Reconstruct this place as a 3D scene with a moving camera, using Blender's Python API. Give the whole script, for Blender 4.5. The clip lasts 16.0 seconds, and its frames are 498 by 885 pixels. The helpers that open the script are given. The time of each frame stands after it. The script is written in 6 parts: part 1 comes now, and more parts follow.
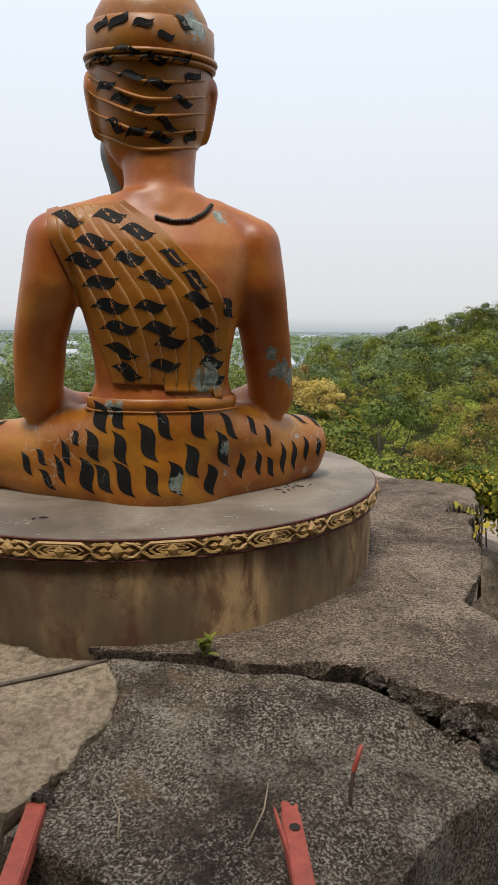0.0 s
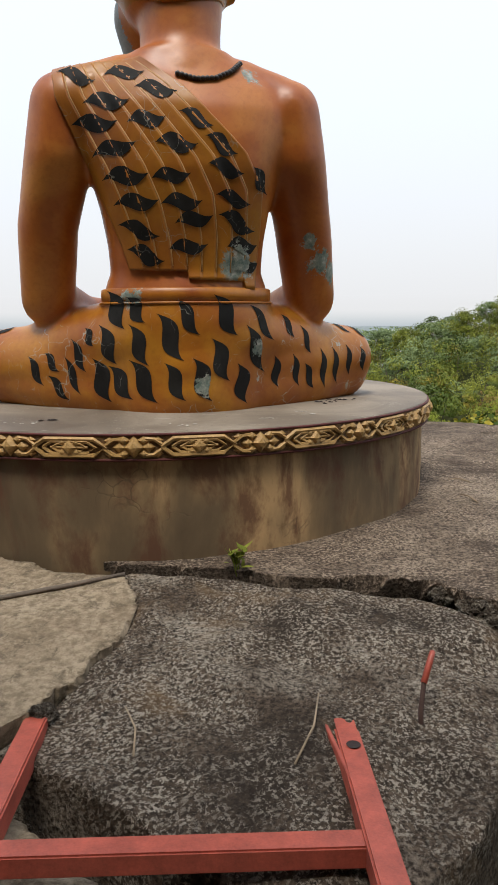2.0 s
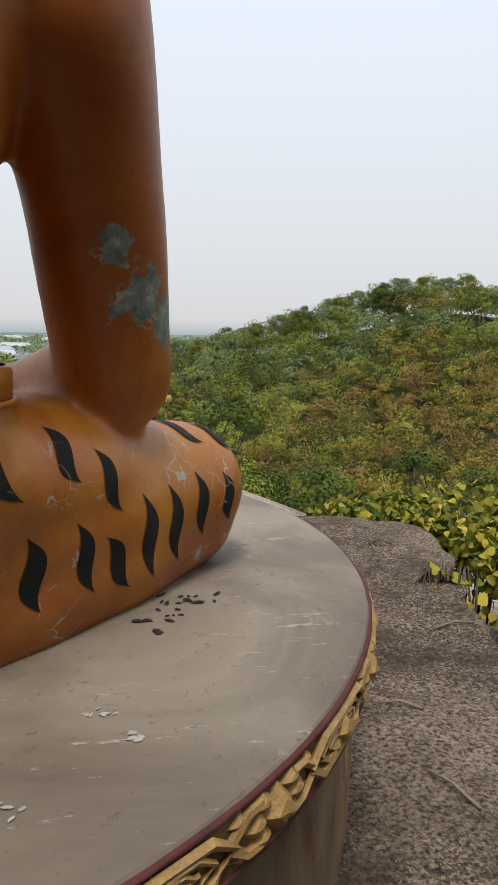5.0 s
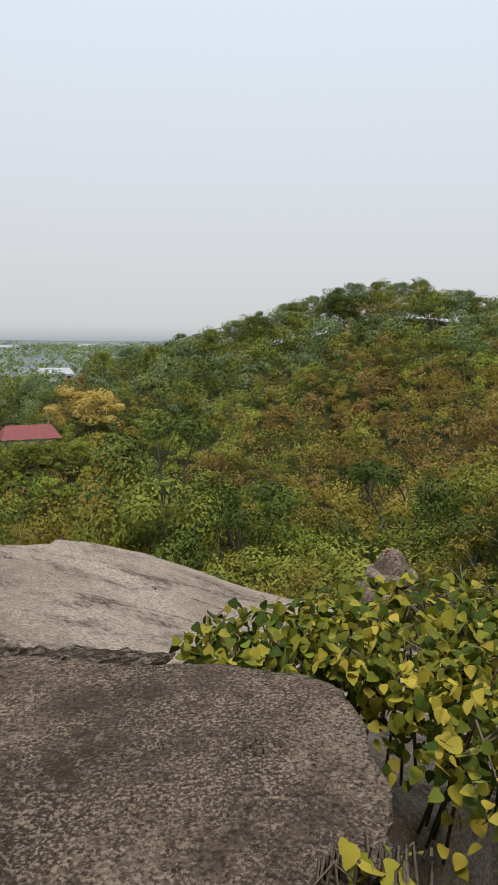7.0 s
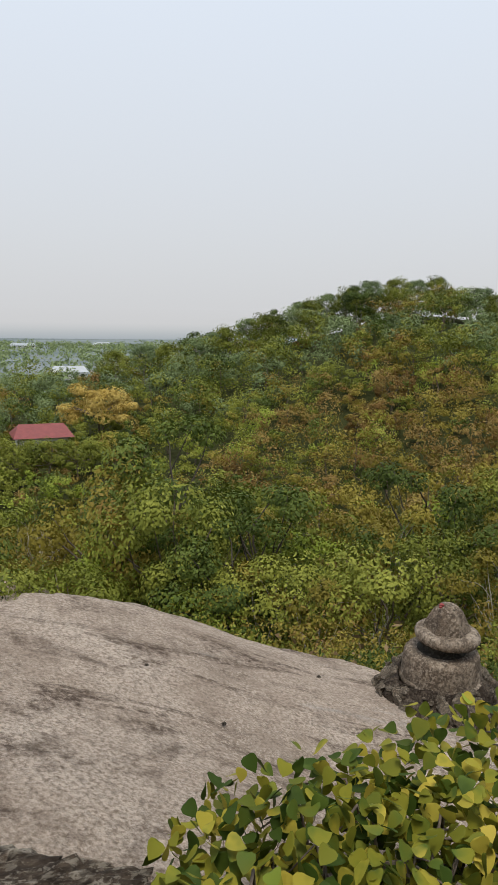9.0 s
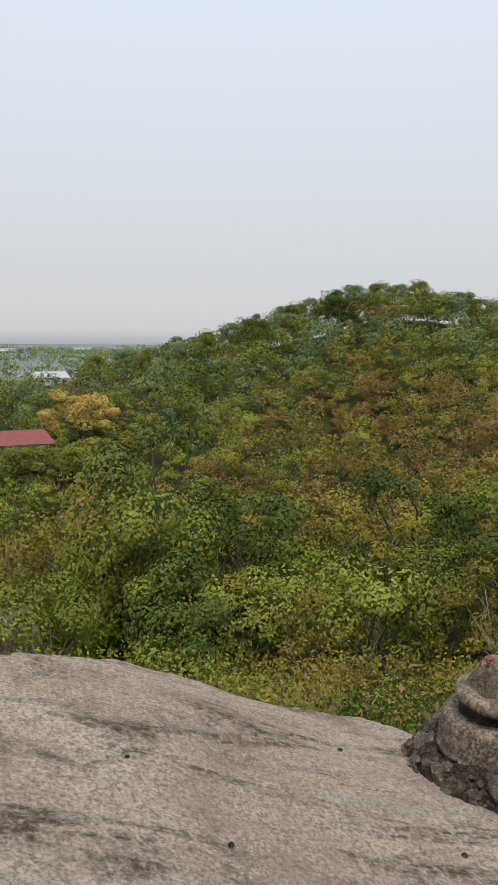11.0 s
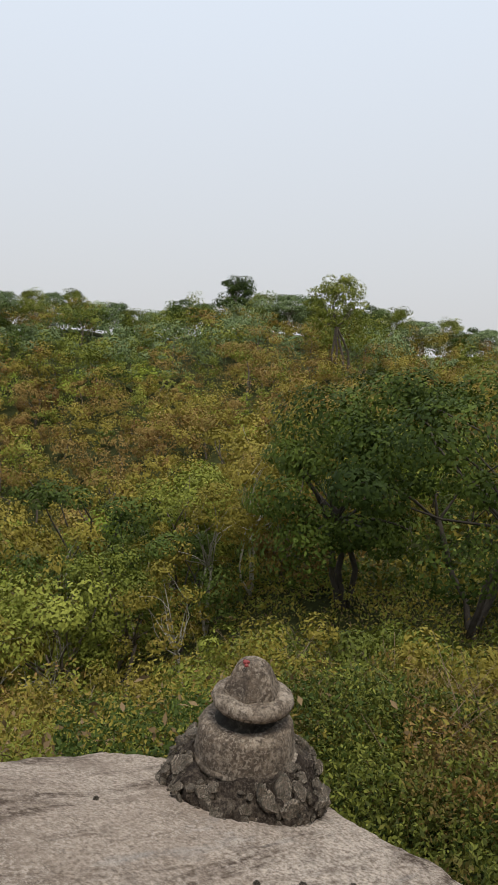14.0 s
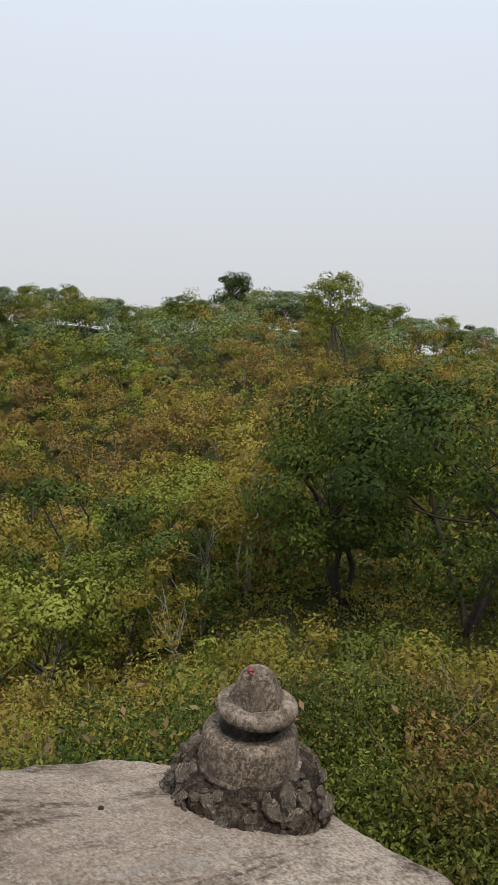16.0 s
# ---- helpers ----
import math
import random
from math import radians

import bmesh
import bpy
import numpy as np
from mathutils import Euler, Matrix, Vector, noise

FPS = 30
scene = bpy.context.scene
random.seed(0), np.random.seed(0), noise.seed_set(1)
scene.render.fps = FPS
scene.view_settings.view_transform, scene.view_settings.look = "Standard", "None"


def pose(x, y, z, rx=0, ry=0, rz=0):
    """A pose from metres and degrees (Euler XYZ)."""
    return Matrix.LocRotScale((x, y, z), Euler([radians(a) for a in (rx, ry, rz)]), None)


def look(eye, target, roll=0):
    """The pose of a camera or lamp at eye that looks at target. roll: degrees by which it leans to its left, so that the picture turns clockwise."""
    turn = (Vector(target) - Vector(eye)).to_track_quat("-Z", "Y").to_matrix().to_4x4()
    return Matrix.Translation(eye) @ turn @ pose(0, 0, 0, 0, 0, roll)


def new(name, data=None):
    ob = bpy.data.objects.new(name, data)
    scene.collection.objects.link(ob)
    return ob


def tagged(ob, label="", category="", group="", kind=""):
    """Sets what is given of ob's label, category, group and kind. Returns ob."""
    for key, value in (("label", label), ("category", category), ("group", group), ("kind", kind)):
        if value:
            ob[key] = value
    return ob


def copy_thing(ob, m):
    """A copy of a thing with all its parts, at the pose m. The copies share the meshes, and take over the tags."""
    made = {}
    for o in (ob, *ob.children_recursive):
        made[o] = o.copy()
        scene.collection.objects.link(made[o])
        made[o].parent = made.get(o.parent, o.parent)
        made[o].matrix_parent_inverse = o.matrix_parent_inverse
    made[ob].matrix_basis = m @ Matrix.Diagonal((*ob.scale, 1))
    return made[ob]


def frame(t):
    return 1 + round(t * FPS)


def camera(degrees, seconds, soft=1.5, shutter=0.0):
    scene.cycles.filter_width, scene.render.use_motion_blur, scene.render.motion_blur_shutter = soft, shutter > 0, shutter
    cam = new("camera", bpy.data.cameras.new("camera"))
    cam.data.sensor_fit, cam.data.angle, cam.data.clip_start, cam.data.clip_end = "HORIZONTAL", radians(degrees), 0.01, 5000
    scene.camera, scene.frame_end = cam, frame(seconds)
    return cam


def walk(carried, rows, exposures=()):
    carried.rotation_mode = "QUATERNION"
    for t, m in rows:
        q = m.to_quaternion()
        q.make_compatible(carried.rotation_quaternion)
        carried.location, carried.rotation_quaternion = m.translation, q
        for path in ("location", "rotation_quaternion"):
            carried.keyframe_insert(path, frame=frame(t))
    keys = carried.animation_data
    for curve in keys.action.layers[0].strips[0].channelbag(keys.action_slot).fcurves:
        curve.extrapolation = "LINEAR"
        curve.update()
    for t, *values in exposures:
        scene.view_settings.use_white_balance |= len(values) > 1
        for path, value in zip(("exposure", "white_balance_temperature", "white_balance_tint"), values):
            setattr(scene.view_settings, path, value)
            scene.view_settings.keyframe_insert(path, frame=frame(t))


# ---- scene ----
PATH = [
    (0, (2.43, 3.986, 1.681), (2.399, 5.959, 1.352), 0.5),
    (0.5, (2.424, 4.038, 1.674), (2.434, 6.012, 1.355), 0.4),
    (1, (2.379, 4.148, 1.555), (2.417, 6.122, 1.237), 0.9),
    (1.5, (2.306, 4.284, 1.302), (2.324, 6.26, 0.995), 0.8),
    (2, (2.38, 4.44, 1.077), (2.272, 6.408, 0.737), -0.4),
    (2.5, (2.473, 4.663, 1.244), (2.367, 6.629, 0.887), 0.3),
    (3, (2.399, 5.023, 1.224), (2.302, 6.989, 0.867), 0.8),
    (3.5, (2.33, 5.46, 1.189), (2.245, 7.427, 0.839), 0.7),
    (4, (2.331, 5.889, 1.212), (2.376, 7.854, 0.84), 0.3),
    (4.5, (2.419, 6.4, 1.273), (2.718, 8.349, 0.936), 0.6),
    (5, (2.42, 6.967, 1.313), (2.857, 8.893, 0.997), 1.1),
    (5.2, (2.47, 7.115, 1.353), (2.921, 9.038, 1.038), 0.4),
    (6.2, (2.98, 7.99, 1.40), (3.50, 9.90, 1.09), 0.5),
    (7.3, (3.538, 8.94, 1.433), (4.085, 10.841, 1.134), 0.6),
    (7.5, (3.585, 9.091, 1.428), (4.123, 10.992, 1.116), 0.8),
    (8, (3.676, 9.5, 1.437), (4.189, 11.406, 1.11), 0.5),
    (8.2, (3.679, 9.608, 1.444), (4.185, 11.52, 1.153), 1.0),
    (9.2, (3.80, 10.20, 1.41), (4.31, 12.11, 1.10), 0.6),
    (10.3, (3.892, 10.763, 1.362), (4.421, 12.663, 1.036), 0.2),
    (10.5, (3.922, 10.852, 1.368), (4.467, 12.748, 1.04), -0.2),
    (11, (3.916, 11.107, 1.355), (4.47, 13.006, 1.063), 0.5),
    (11.5, (3.834, 11.398, 1.345), (4.444, 13.281, 1.061), 1.0),
    (12, (3.788, 11.62, 1.275), (4.619, 13.416, 0.985), 1.3),
    (12.5, (3.793, 11.773, 1.221), (4.865, 13.438, 0.945), 1.4),
    (13, (3.768, 11.816, 1.196), (4.951, 13.41, 0.952), 1.5),
    (13.5, (3.756, 11.811, 1.194), (5.035, 13.328, 0.942), 1.4),
    (14, (3.771, 11.8, 1.195), (5.113, 13.261, 0.943), 1.3),
    (14.5, (3.815, 11.79, 1.194), (5.203, 13.209, 0.948), 1.3),
    (15, (3.8, 11.808, 1.21), (5.213, 13.201, 0.957), 1.4),
    (15.5, (3.774, 11.829, 1.233), (5.184, 13.226, 0.982), 1.4),
    (16, (3.745, 11.851, 1.262), (5.094, 13.304, 1.0), 1.5),
]
cam = camera(37.4, 16.0, soft=1.0)
walk(cam, [(t, look(eye, target, roll)) for t, eye, target, roll in PATH],
     [(0, 0.1), (1.5, 0.2), (2.5, 0.4), (4.0, 0.58), (4.5, 0.14), (5.0, 0.04), (7.3, -0.12), (16, -0.12)])

# ---- light: a hazy overcast sky and a weak wide sun ----
world = bpy.data.worlds.new("sky")
scene.world = world
world.use_nodes = True
wt = world.node_tree
wt.nodes.clear()
w_out = wt.nodes.new("ShaderNodeOutputWorld")
w_bg = wt.nodes.new("ShaderNodeBackground")
w_sky = wt.nodes.new("ShaderNodeTexSky")
w_sky.sky_type = "NISHITA"
w_sky.sun_disc = False
w_sky.sun_elevation, w_sky.sun_rotation = radians(67), radians(196)
w_sky.dust_density, w_sky.air_density = 6.0, 1.2
w_mix = wt.nodes.new("ShaderNodeMix")
w_mix.data_type = "RGBA"
w_mix.inputs["Factor"].default_value = 0.88
w_tc = wt.nodes.new("ShaderNodeTexCoord")
w_sep = wt.nodes.new("ShaderNodeSeparateXYZ")
w_ramp = wt.nodes.new("ShaderNodeValToRGB")
w_ramp.color_ramp.elements[0].position, w_ramp.color_ramp.elements[0].color = 0.0, (0.62, 0.625, 0.635, 1)
w_ramp.color_ramp.elements[1].position, w_ramp.color_ramp.elements[1].color = 0.5, (0.74, 0.82, 0.93, 1)
w_gain = wt.nodes.new("ShaderNodeVectorMath")
w_gain.operation = "SCALE"
w_gain.inputs["Scale"].default_value = 10.2
wt.links.new(w_tc.outputs["Generated"], w_sep.inputs[0])
wt.links.new(w_sep.outputs["Z"], w_ramp.inputs["Fac"])
wt.links.new(w_ramp.outputs["Color"], w_gain.inputs[0])
wt.links.new(w_gain.outputs["Vector"], w_mix.inputs["B"])
wt.links.new(w_sky.outputs["Color"], w_mix.inputs["A"])
wt.links.new(w_mix.outputs["Result"], w_bg.inputs["Color"])
w_bg.inputs["Strength"].default_value = 0.121
wt.links.new(w_bg.outputs["Background"], w_out.inputs["Surface"])

sun = new("sun", bpy.data.lights.new("sun", "SUN"))
sun.data.energy, sun.data.angle, sun.data.color = 2.5, radians(16), (1.0, 0.94, 0.84)
sun.matrix_world = look((-7, -12, 60), (0, 12, 0))


# ---- materials ----
def ramp(nt, fac, stops):
    node = nt.nodes.new("ShaderNodeValToRGB")
    el = node.color_ramp.elements
    while len(el) < len(stops):
        el.new(0.5)
    for e, (p, c) in zip(el, stops):
        e.position, e.color = p, (*c, 1)
    nt.links.new(fac, node.inputs["Fac"])
    return node.outputs["Color"]


def noise_tex(nt, vec, scale, detail=6, rough=0.6, distort=0.0):
    n = nt.nodes.new("ShaderNodeTexNoise")
    n.inputs["Scale"].default_value, n.inputs["Detail"].default_value = scale, detail
    n.inputs["Roughness"].default_value, n.inputs["Distortion"].default_value = rough, distort
    nt.links.new(vec, n.inputs["Vector"])
    return n.outputs["Fac"]


def blend(nt, fac, a, b, mode="MIX"):
    n = nt.nodes.new("ShaderNodeMix")
    n.data_type, n.blend_type = "RGBA", mode
    for sock, v in ((n.inputs["Factor"], fac), (n.inputs["A"], a), (n.inputs["B"], b)):
        if isinstance(v, (int, float)):
            sock.default_value = v
        elif isinstance(v, tuple):
            sock.default_value = (*v, 1)
        else:
            nt.links.new(v, sock)
    return n.outputs["Result"]


def maths(nt, op, a, b=0.0, c=0.0):
    n = nt.nodes.new("ShaderNodeMath")
    n.operation = op
    for sock, v in zip(n.inputs, (a, b, c)):
        if isinstance(v, (int, float)):
            sock.default_value = v
        else:
            nt.links.new(v, sock)
    return n.outputs["Value"]


def start(name, rough=0.8, stretch=(1, 1, 1)):
    m = bpy.data.materials.new(name)
    m.use_nodes = True
    nt = m.node_tree
    bsdf = nt.nodes["Principled BSDF"]
    bsdf.inputs["Roughness"].default_value = rough
    geo = nt.nodes.new("ShaderNodeTexCoord")
    mp = nt.nodes.new("ShaderNodeMapping")
    mp.inputs["Scale"].default_value = stretch
    nt.links.new(geo.outputs["Object"], mp.inputs["Vector"])
    return m, nt, bsdf, mp.outputs["Vector"]


def bump(nt, bsdf, height, strength, distance):
    b = nt.nodes.new("ShaderNodeBump")
    b.inputs["Strength"].default_value, b.inputs["Distance"].default_value = strength, distance
    nt.links.new(height, b.inputs["Height"])
    nt.links.new(b.outputs["Normal"], bsdf.inputs["Normal"])


def band(nt, fac, lo, hi):
    n = nt.nodes.new("ShaderNodeMapRange")
    n.inputs["From Min"].default_value, n.inputs["From Max"].default_value = lo, hi
    nt.links.new(fac, n.inputs["Value"])
    return n.outputs["Result"]


def rock_material(name, dark, mid, light, speck, stain, big=0.9, fine=26.0, relief=0.02, spots=0.55, streak=None, pits=0.65):
    m, nt, bsdf, vec = start(name, 0.92)
    bsdf.inputs["Specular IOR Level"].default_value = 0.15
    a = noise_tex(nt, vec, big, 7, 0.62, 0.4)
    b = noise_tex(nt, vec, fine, 5, 0.65)
    base = ramp(nt, a, [(0.34, dark), (0.5, mid), (0.66, light)])
    base = blend(nt, band(nt, b, 0.40, 0.62), base, speck)
    # flakes of lichen, lying every way
    n2 = noise_tex(nt, vec, fine * 1.25, 4, 0.7, 0.4)
    flake = band(nt, n2, 0.50, 0.57)
    flake = maths(nt, "MULTIPLY", flake, band(nt, noise_tex(nt, vec, 3.4, 6, 0.75), 0.38, 0.56))
    base = blend(nt, maths(nt, "MULTIPLY", flake, spots), base, light)
    # pits and hollows, darker where the pit noise is low
    pit = noise_tex(nt, vec, fine * 0.42, 7, 0.78, 0.6)
    base = blend(nt, maths(nt, "MULTIPLY", band(nt, pit, 0.47, 0.38), pits), base, tuple(c * 0.5 for c in speck))
    s = noise_tex(nt, vec, 1.7, 8, 0.7, 0.8)
    base = blend(nt, maths(nt, "MULTIPLY", band(nt, s, 0.55, 0.7), 0.75), base, stain)
    if streak:
        # water stains drawn out down the slope
        mp = nt.nodes.new("ShaderNodeMapping")
        mp.inputs["Rotation"].default_value, mp.inputs["Scale"].default_value = (0, 0, 0.25), streak
        nt.links.new(vec, mp.inputs["Vector"])
        w = noise_tex(nt, mp.outputs["Vector"], 1.1, 9, 0.72, 0.7)
        base = blend(nt, maths(nt, "MULTIPLY", maths(nt, "MULTIPLY", band(nt, w, 0.505, 0.60), band(nt, noise_tex(nt, vec, 21, 5, 0.7), 0.36, 0.56)), 0.9), base, stain)
        g = noise_tex(nt, mp.outputs["Vector"], 0.8, 7, 0.65, 0.3)
        base = blend(nt, maths(nt, "MULTIPLY", band(nt, g, 0.40, 0.30), 0.4), base, (0.40, 0.41, 0.41))
    nt.links.new(base, bsdf.inputs["Base Color"])
    h = maths(nt, "ADD", maths(nt, "MULTIPLY", b, 0.7), maths(nt, "MULTIPLY", n2, 0.7))
    h = maths(nt, "ADD", h, maths(nt, "MULTIPLY", pit, 1.6))
    bump(nt, bsdf, h, 1.0, relief)
    return m


ROCK_GREY = rock_material("lichen_rock", (0.080, 0.058, 0.041), (0.215, 0.158, 0.112), (0.66, 0.57, 0.46), (0.052, 0.038, 0.028), (0.32, 0.205, 0.11), 1.6, 62, 0.03, 0.85)
ROCK_BROWN = rock_material("weathered_rock", (0.085, 0.060, 0.043), (0.20, 0.145, 0.103), (0.54, 0.42, 0.31), (0.058, 0.042, 0.032), (0.058, 0.043, 0.033), 0.9, 60, 0.02, 0.8)
ROCK_TAN = rock_material("cement_skin", (0.25, 0.19, 0.128), (0.335, 0.262, 0.18), (0.43, 0.345, 0.245), (0.19, 0.145, 0.096), (0.17, 0.118, 0.075), 1.2, 30, 0.012, 0.3)
ROCK_PALE = rock_material("pale_granite", (0.31, 0.24, 0.185), (0.53, 0.425, 0.34), (0.74, 0.63, 0.525), (0.29, 0.223, 0.168), (0.080, 0.053, 0.037), 0.55, 46, 0.02, 0.6, (0.62, 2.4, 1.0), 0.5)
ROCK_DARK = rock_material("dark_rock", (0.02, 0.019, 0.017), (0.06, 0.055, 0.045), (0.16, 0.145, 0.12), (0.04, 0.036, 0.03), (0.09, 0.07, 0.04), 1.5, 22, 0.03, 0.4)
ROCK_GROOVE = rock_material("lichened_dark_rock", (0.035, 0.026, 0.019), (0.10, 0.074, 0.052), (0.46, 0.41, 0.33), (0.035, 0.026, 0.019), (0.10, 0.07, 0.04), 14.0, 95, 0.02, 0.8)


def plain(name, colour, rough=0.6, spread=0.25, scale=9.0, metal=0.0, relief=0.002):
    """A surface of one colour with grain and wear at two sizes."""
    m, nt, bsdf, vec = start(name, rough)
    lo = tuple(c * (1 - spread) for c in colour)
    hi = tuple(min(1, c * (1 + spread)) for c in colour)
    a = noise_tex(nt, vec, scale, 6, 0.65)
    b = noise_tex(nt, vec, scale * 9, 3, 0.6)
    col = ramp(nt, maths(nt, "ADD", maths(nt, "MULTIPLY", a, 0.7), maths(nt, "MULTIPLY", b, 0.3)), [(0.35, lo), (0.65, hi)])
    nt.links.new(col, bsdf.inputs["Base Color"])
    bsdf.inputs["Metallic"].default_value = metal
    if relief:
        bump(nt, bsdf, b, 0.5, relief)
    return m


def enamel(name, colours, chip, chips=0.0, rough=0.38, bare=(), scratch=0.0, sheen=0.5):
    """Weathered gloss paint on cement, chipped down to a grey undercoat."""
    m, nt, bsdf, vec = start(name, rough)
    a = noise_tex(nt, vec, 2.2, 6, 0.6, 0.5)
    b = noise_tex(nt, vec, 38, 4, 0.6)
    col = ramp(nt, a, [(0.32, colours[0]), (0.5, colours[1]), (0.68, colours[2])])
    col = blend(nt, maths(nt, "MULTIPLY", band(nt, b, 0.5, 0.75), 0.25), col, tuple(c * 0.6 for c in colours[0]))
    if chips:
        c = noise_tex(nt, vec, 5.5, 9, 0.72, 0.3)
        mask = band(nt, c, chips, chips + 0.02)
        col = blend(nt, mask, col, chip)
        nt.links.new(maths(nt, "MULTIPLY_ADD", mask, 0.4, rough), bsdf.inputs["Roughness"])
    if scratch:
        v = nt.nodes.new("ShaderNodeTexVoronoi")
        v.feature = "DISTANCE_TO_EDGE"
        v.inputs["Scale"].default_value = 9.0
        wob = nt.nodes.new("ShaderNodeTexNoise")
        wob.inputs["Scale"].default_value = 11
        nt.links.new(vec, wob.inputs["Vector"])
        add = nt.nodes.new("ShaderNodeVectorMath")
        add.operation = "MULTIPLY_ADD"
        add.inputs[1].default_value = (0.12, 0.12, 0.12)
        nt.links.new(wob.outputs["Color"], add.inputs[0])
        nt.links.new(vec, add.inputs[2])
        nt.links.new(add.outputs["Vector"], v.inputs["Vector"])
        line = maths(nt, "MULTIPLY", band(nt, v.outputs["Distance"], 0.02, 0.006), band(nt, noise_tex(nt, vec, 3.0, 6, 0.7), 0.5, 0.58))
        col = blend(nt, maths(nt, "MULTIPLY", line, scratch), col, chip)
    for place, radius in bare:
        dist = nt.nodes.new("ShaderNodeVectorMath")
        dist.operation = "DISTANCE"
        dist.inputs[1].default_value = place
        nt.links.new(vec, dist.inputs[0])
        near = maths(nt, "SUBTRACT", 1.0, maths(nt, "DIVIDE", dist.outputs["Value"], radius))
        wear = maths(nt, "ADD", near, maths(nt, "MULTIPLY_ADD", noise_tex(nt, vec, 14, 8, 0.75), 3.0, -1.55))
        under = ramp(nt, noise_tex(nt, vec, 22, 5, 0.7), [(0.38, (0.10, 0.14, 0.12)), (0.55, (0.24, 0.26, 0.22)), (0.7, (0.5, 0.48, 0.42))])
        col = blend(nt, maths(nt, "MULTIPLY", band(nt, wear, 0.30, 0.36), band(nt, near, 0.0, 0.25)), col, under)
    nt.links.new(col, bsdf.inputs["Base Color"])
    bsdf.inputs["Specular IOR Level"].default_value = sheen
    bump(nt, bsdf, a, 0.25, 0.02)
    return m


SKIN = enamel("statue_skin", [(0.265, 0.056, 0.007), (0.375, 0.105, 0.013), (0.50, 0.19, 0.034)], (0.2, 0.22, 0.18), 0.72, 0.42, [((0.80, -0.34, 1.36), 0.105), ((0.87, -0.25, 1.32), 0.10), ((0.73, -0.38, 1.47), 0.075), ((0.84, -0.26, 1.50), 0.06), ((0.37, -0.5, 2.24), 0.09)])
ROBE = enamel("statue_robe", [(0.255, 0.072, 0.006), (0.335, 0.118, 0.008), (0.37, 0.16, 0.012)], (0.3, 0.3, 0.25), 0.70, 0.42, [((0.31, -0.60, 1.36), 0.14), ((0.22, -0.45, 3.3), 0.14)], 0.5)
CLOTH = enamel("statue_wrap", [(0.235, 0.055, 0.005), (0.345, 0.115, 0.008), (0.45, 0.195, 0.014)], (0.36, 0.34, 0.28), 0.65, 0.40, [((-0.28, -0.62, 1.19), 0.12), ((0.12, -0.66, 0.72), 0.05), ((-0.52, -0.45, 0.85), 0.08), ((0.40, -0.5, 0.9), 0.05)], 0.85)
STRIPE = enamel("statue_stripe", [(0.010, 0.010, 0.010), (0.014, 0.013, 0.012), (0.03, 0.028, 0.026)], (0.38, 0.37, 0.32), 0.70, 0.62, [((0.12, -0.66, 0.72), 0.09), ((0.40, -0.5, 0.9), 0.08), ((0.31, -0.60, 1.36), 0.12)], 0.45, 0.12)
BEARD = plain("statue_beard", (0.22, 0.23, 0.22), 0.6)
BEAD = plain("bead", (0.025, 0.02, 0.018), 0.35)


def plinth_material():
    m, nt, bsdf, vec = start("stained_render", 0.85, (1, 1, 0.42))
    bsdf.inputs["Specular IOR Level"].default_value = 0.25
    a = noise_tex(nt, vec, 1.7, 7, 0.55, 0.2)
    f = noise_tex(nt, vec, 3.6, 8, 0.66, 0.3)
    g = noise_tex(nt, vec, 60, 3, 0.6)
    col = ramp(nt, a, [(0.36, (0.080, 0.055, 0.031)), (0.48, (0.145, 0.100, 0.055)), (0.57, (0.25, 0.165, 0.083)), (0.66, (0.48, 0.305, 0.145))])
    col = blend(nt, maths(nt, "MULTIPLY", band(nt, f, 0.49, 0.60), 0.8), col, (0.105, 0.042, 0.023))
    col = blend(nt, maths(nt, "MULTIPLY", g, 0.2), col, (0.08, 0.06, 0.04))
    # hairline cracks in the render
    m2 = nt.nodes.new("ShaderNodeMapping")
    tc = nt.nodes.new("ShaderNodeTexCoord")
    nt.links.new(tc.outputs["Object"], m2.inputs["Vector"])
    wob = nt.nodes.new("ShaderNodeTexNoise")
    wob.inputs["Scale"].default_value = 7
    nt.links.new(m2.outputs["Vector"], wob.inputs["Vector"])
    add = nt.nodes.new("ShaderNodeVectorMath")
    add.operation = "MULTIPLY_ADD"
    add.inputs[1].default_value = (0.14, 0.14, 0.14)
    nt.links.new(wob.outputs["Color"], add.inputs[0])
    nt.links.new(m2.outputs["Vector"], add.inputs[2])
    v = nt.nodes.new("ShaderNodeTexVoronoi")
    v.feature = "DISTANCE_TO_EDGE"
    v.inputs["Scale"].default_value = 8.0
    nt.links.new(add.outputs["Vector"], v.inputs["Vector"])
    crack = maths(nt, "MULTIPLY", band(nt, v.outputs["Distance"], 0.026, 0.008), band(nt, noise_tex(nt, m2.outputs["Vector"], 1.4), 0.55, 0.6))
    col = blend(nt, maths(nt, "MULTIPLY", crack, 0.4), col, (0.07, 0.05, 0.03))
    nt.links.new(col, bsdf.inputs["Base Color"])
    bump(nt, bsdf, maths(nt, "MULTIPLY_ADD", crack, -0.4, f), 0.4, 0.006)
    return m


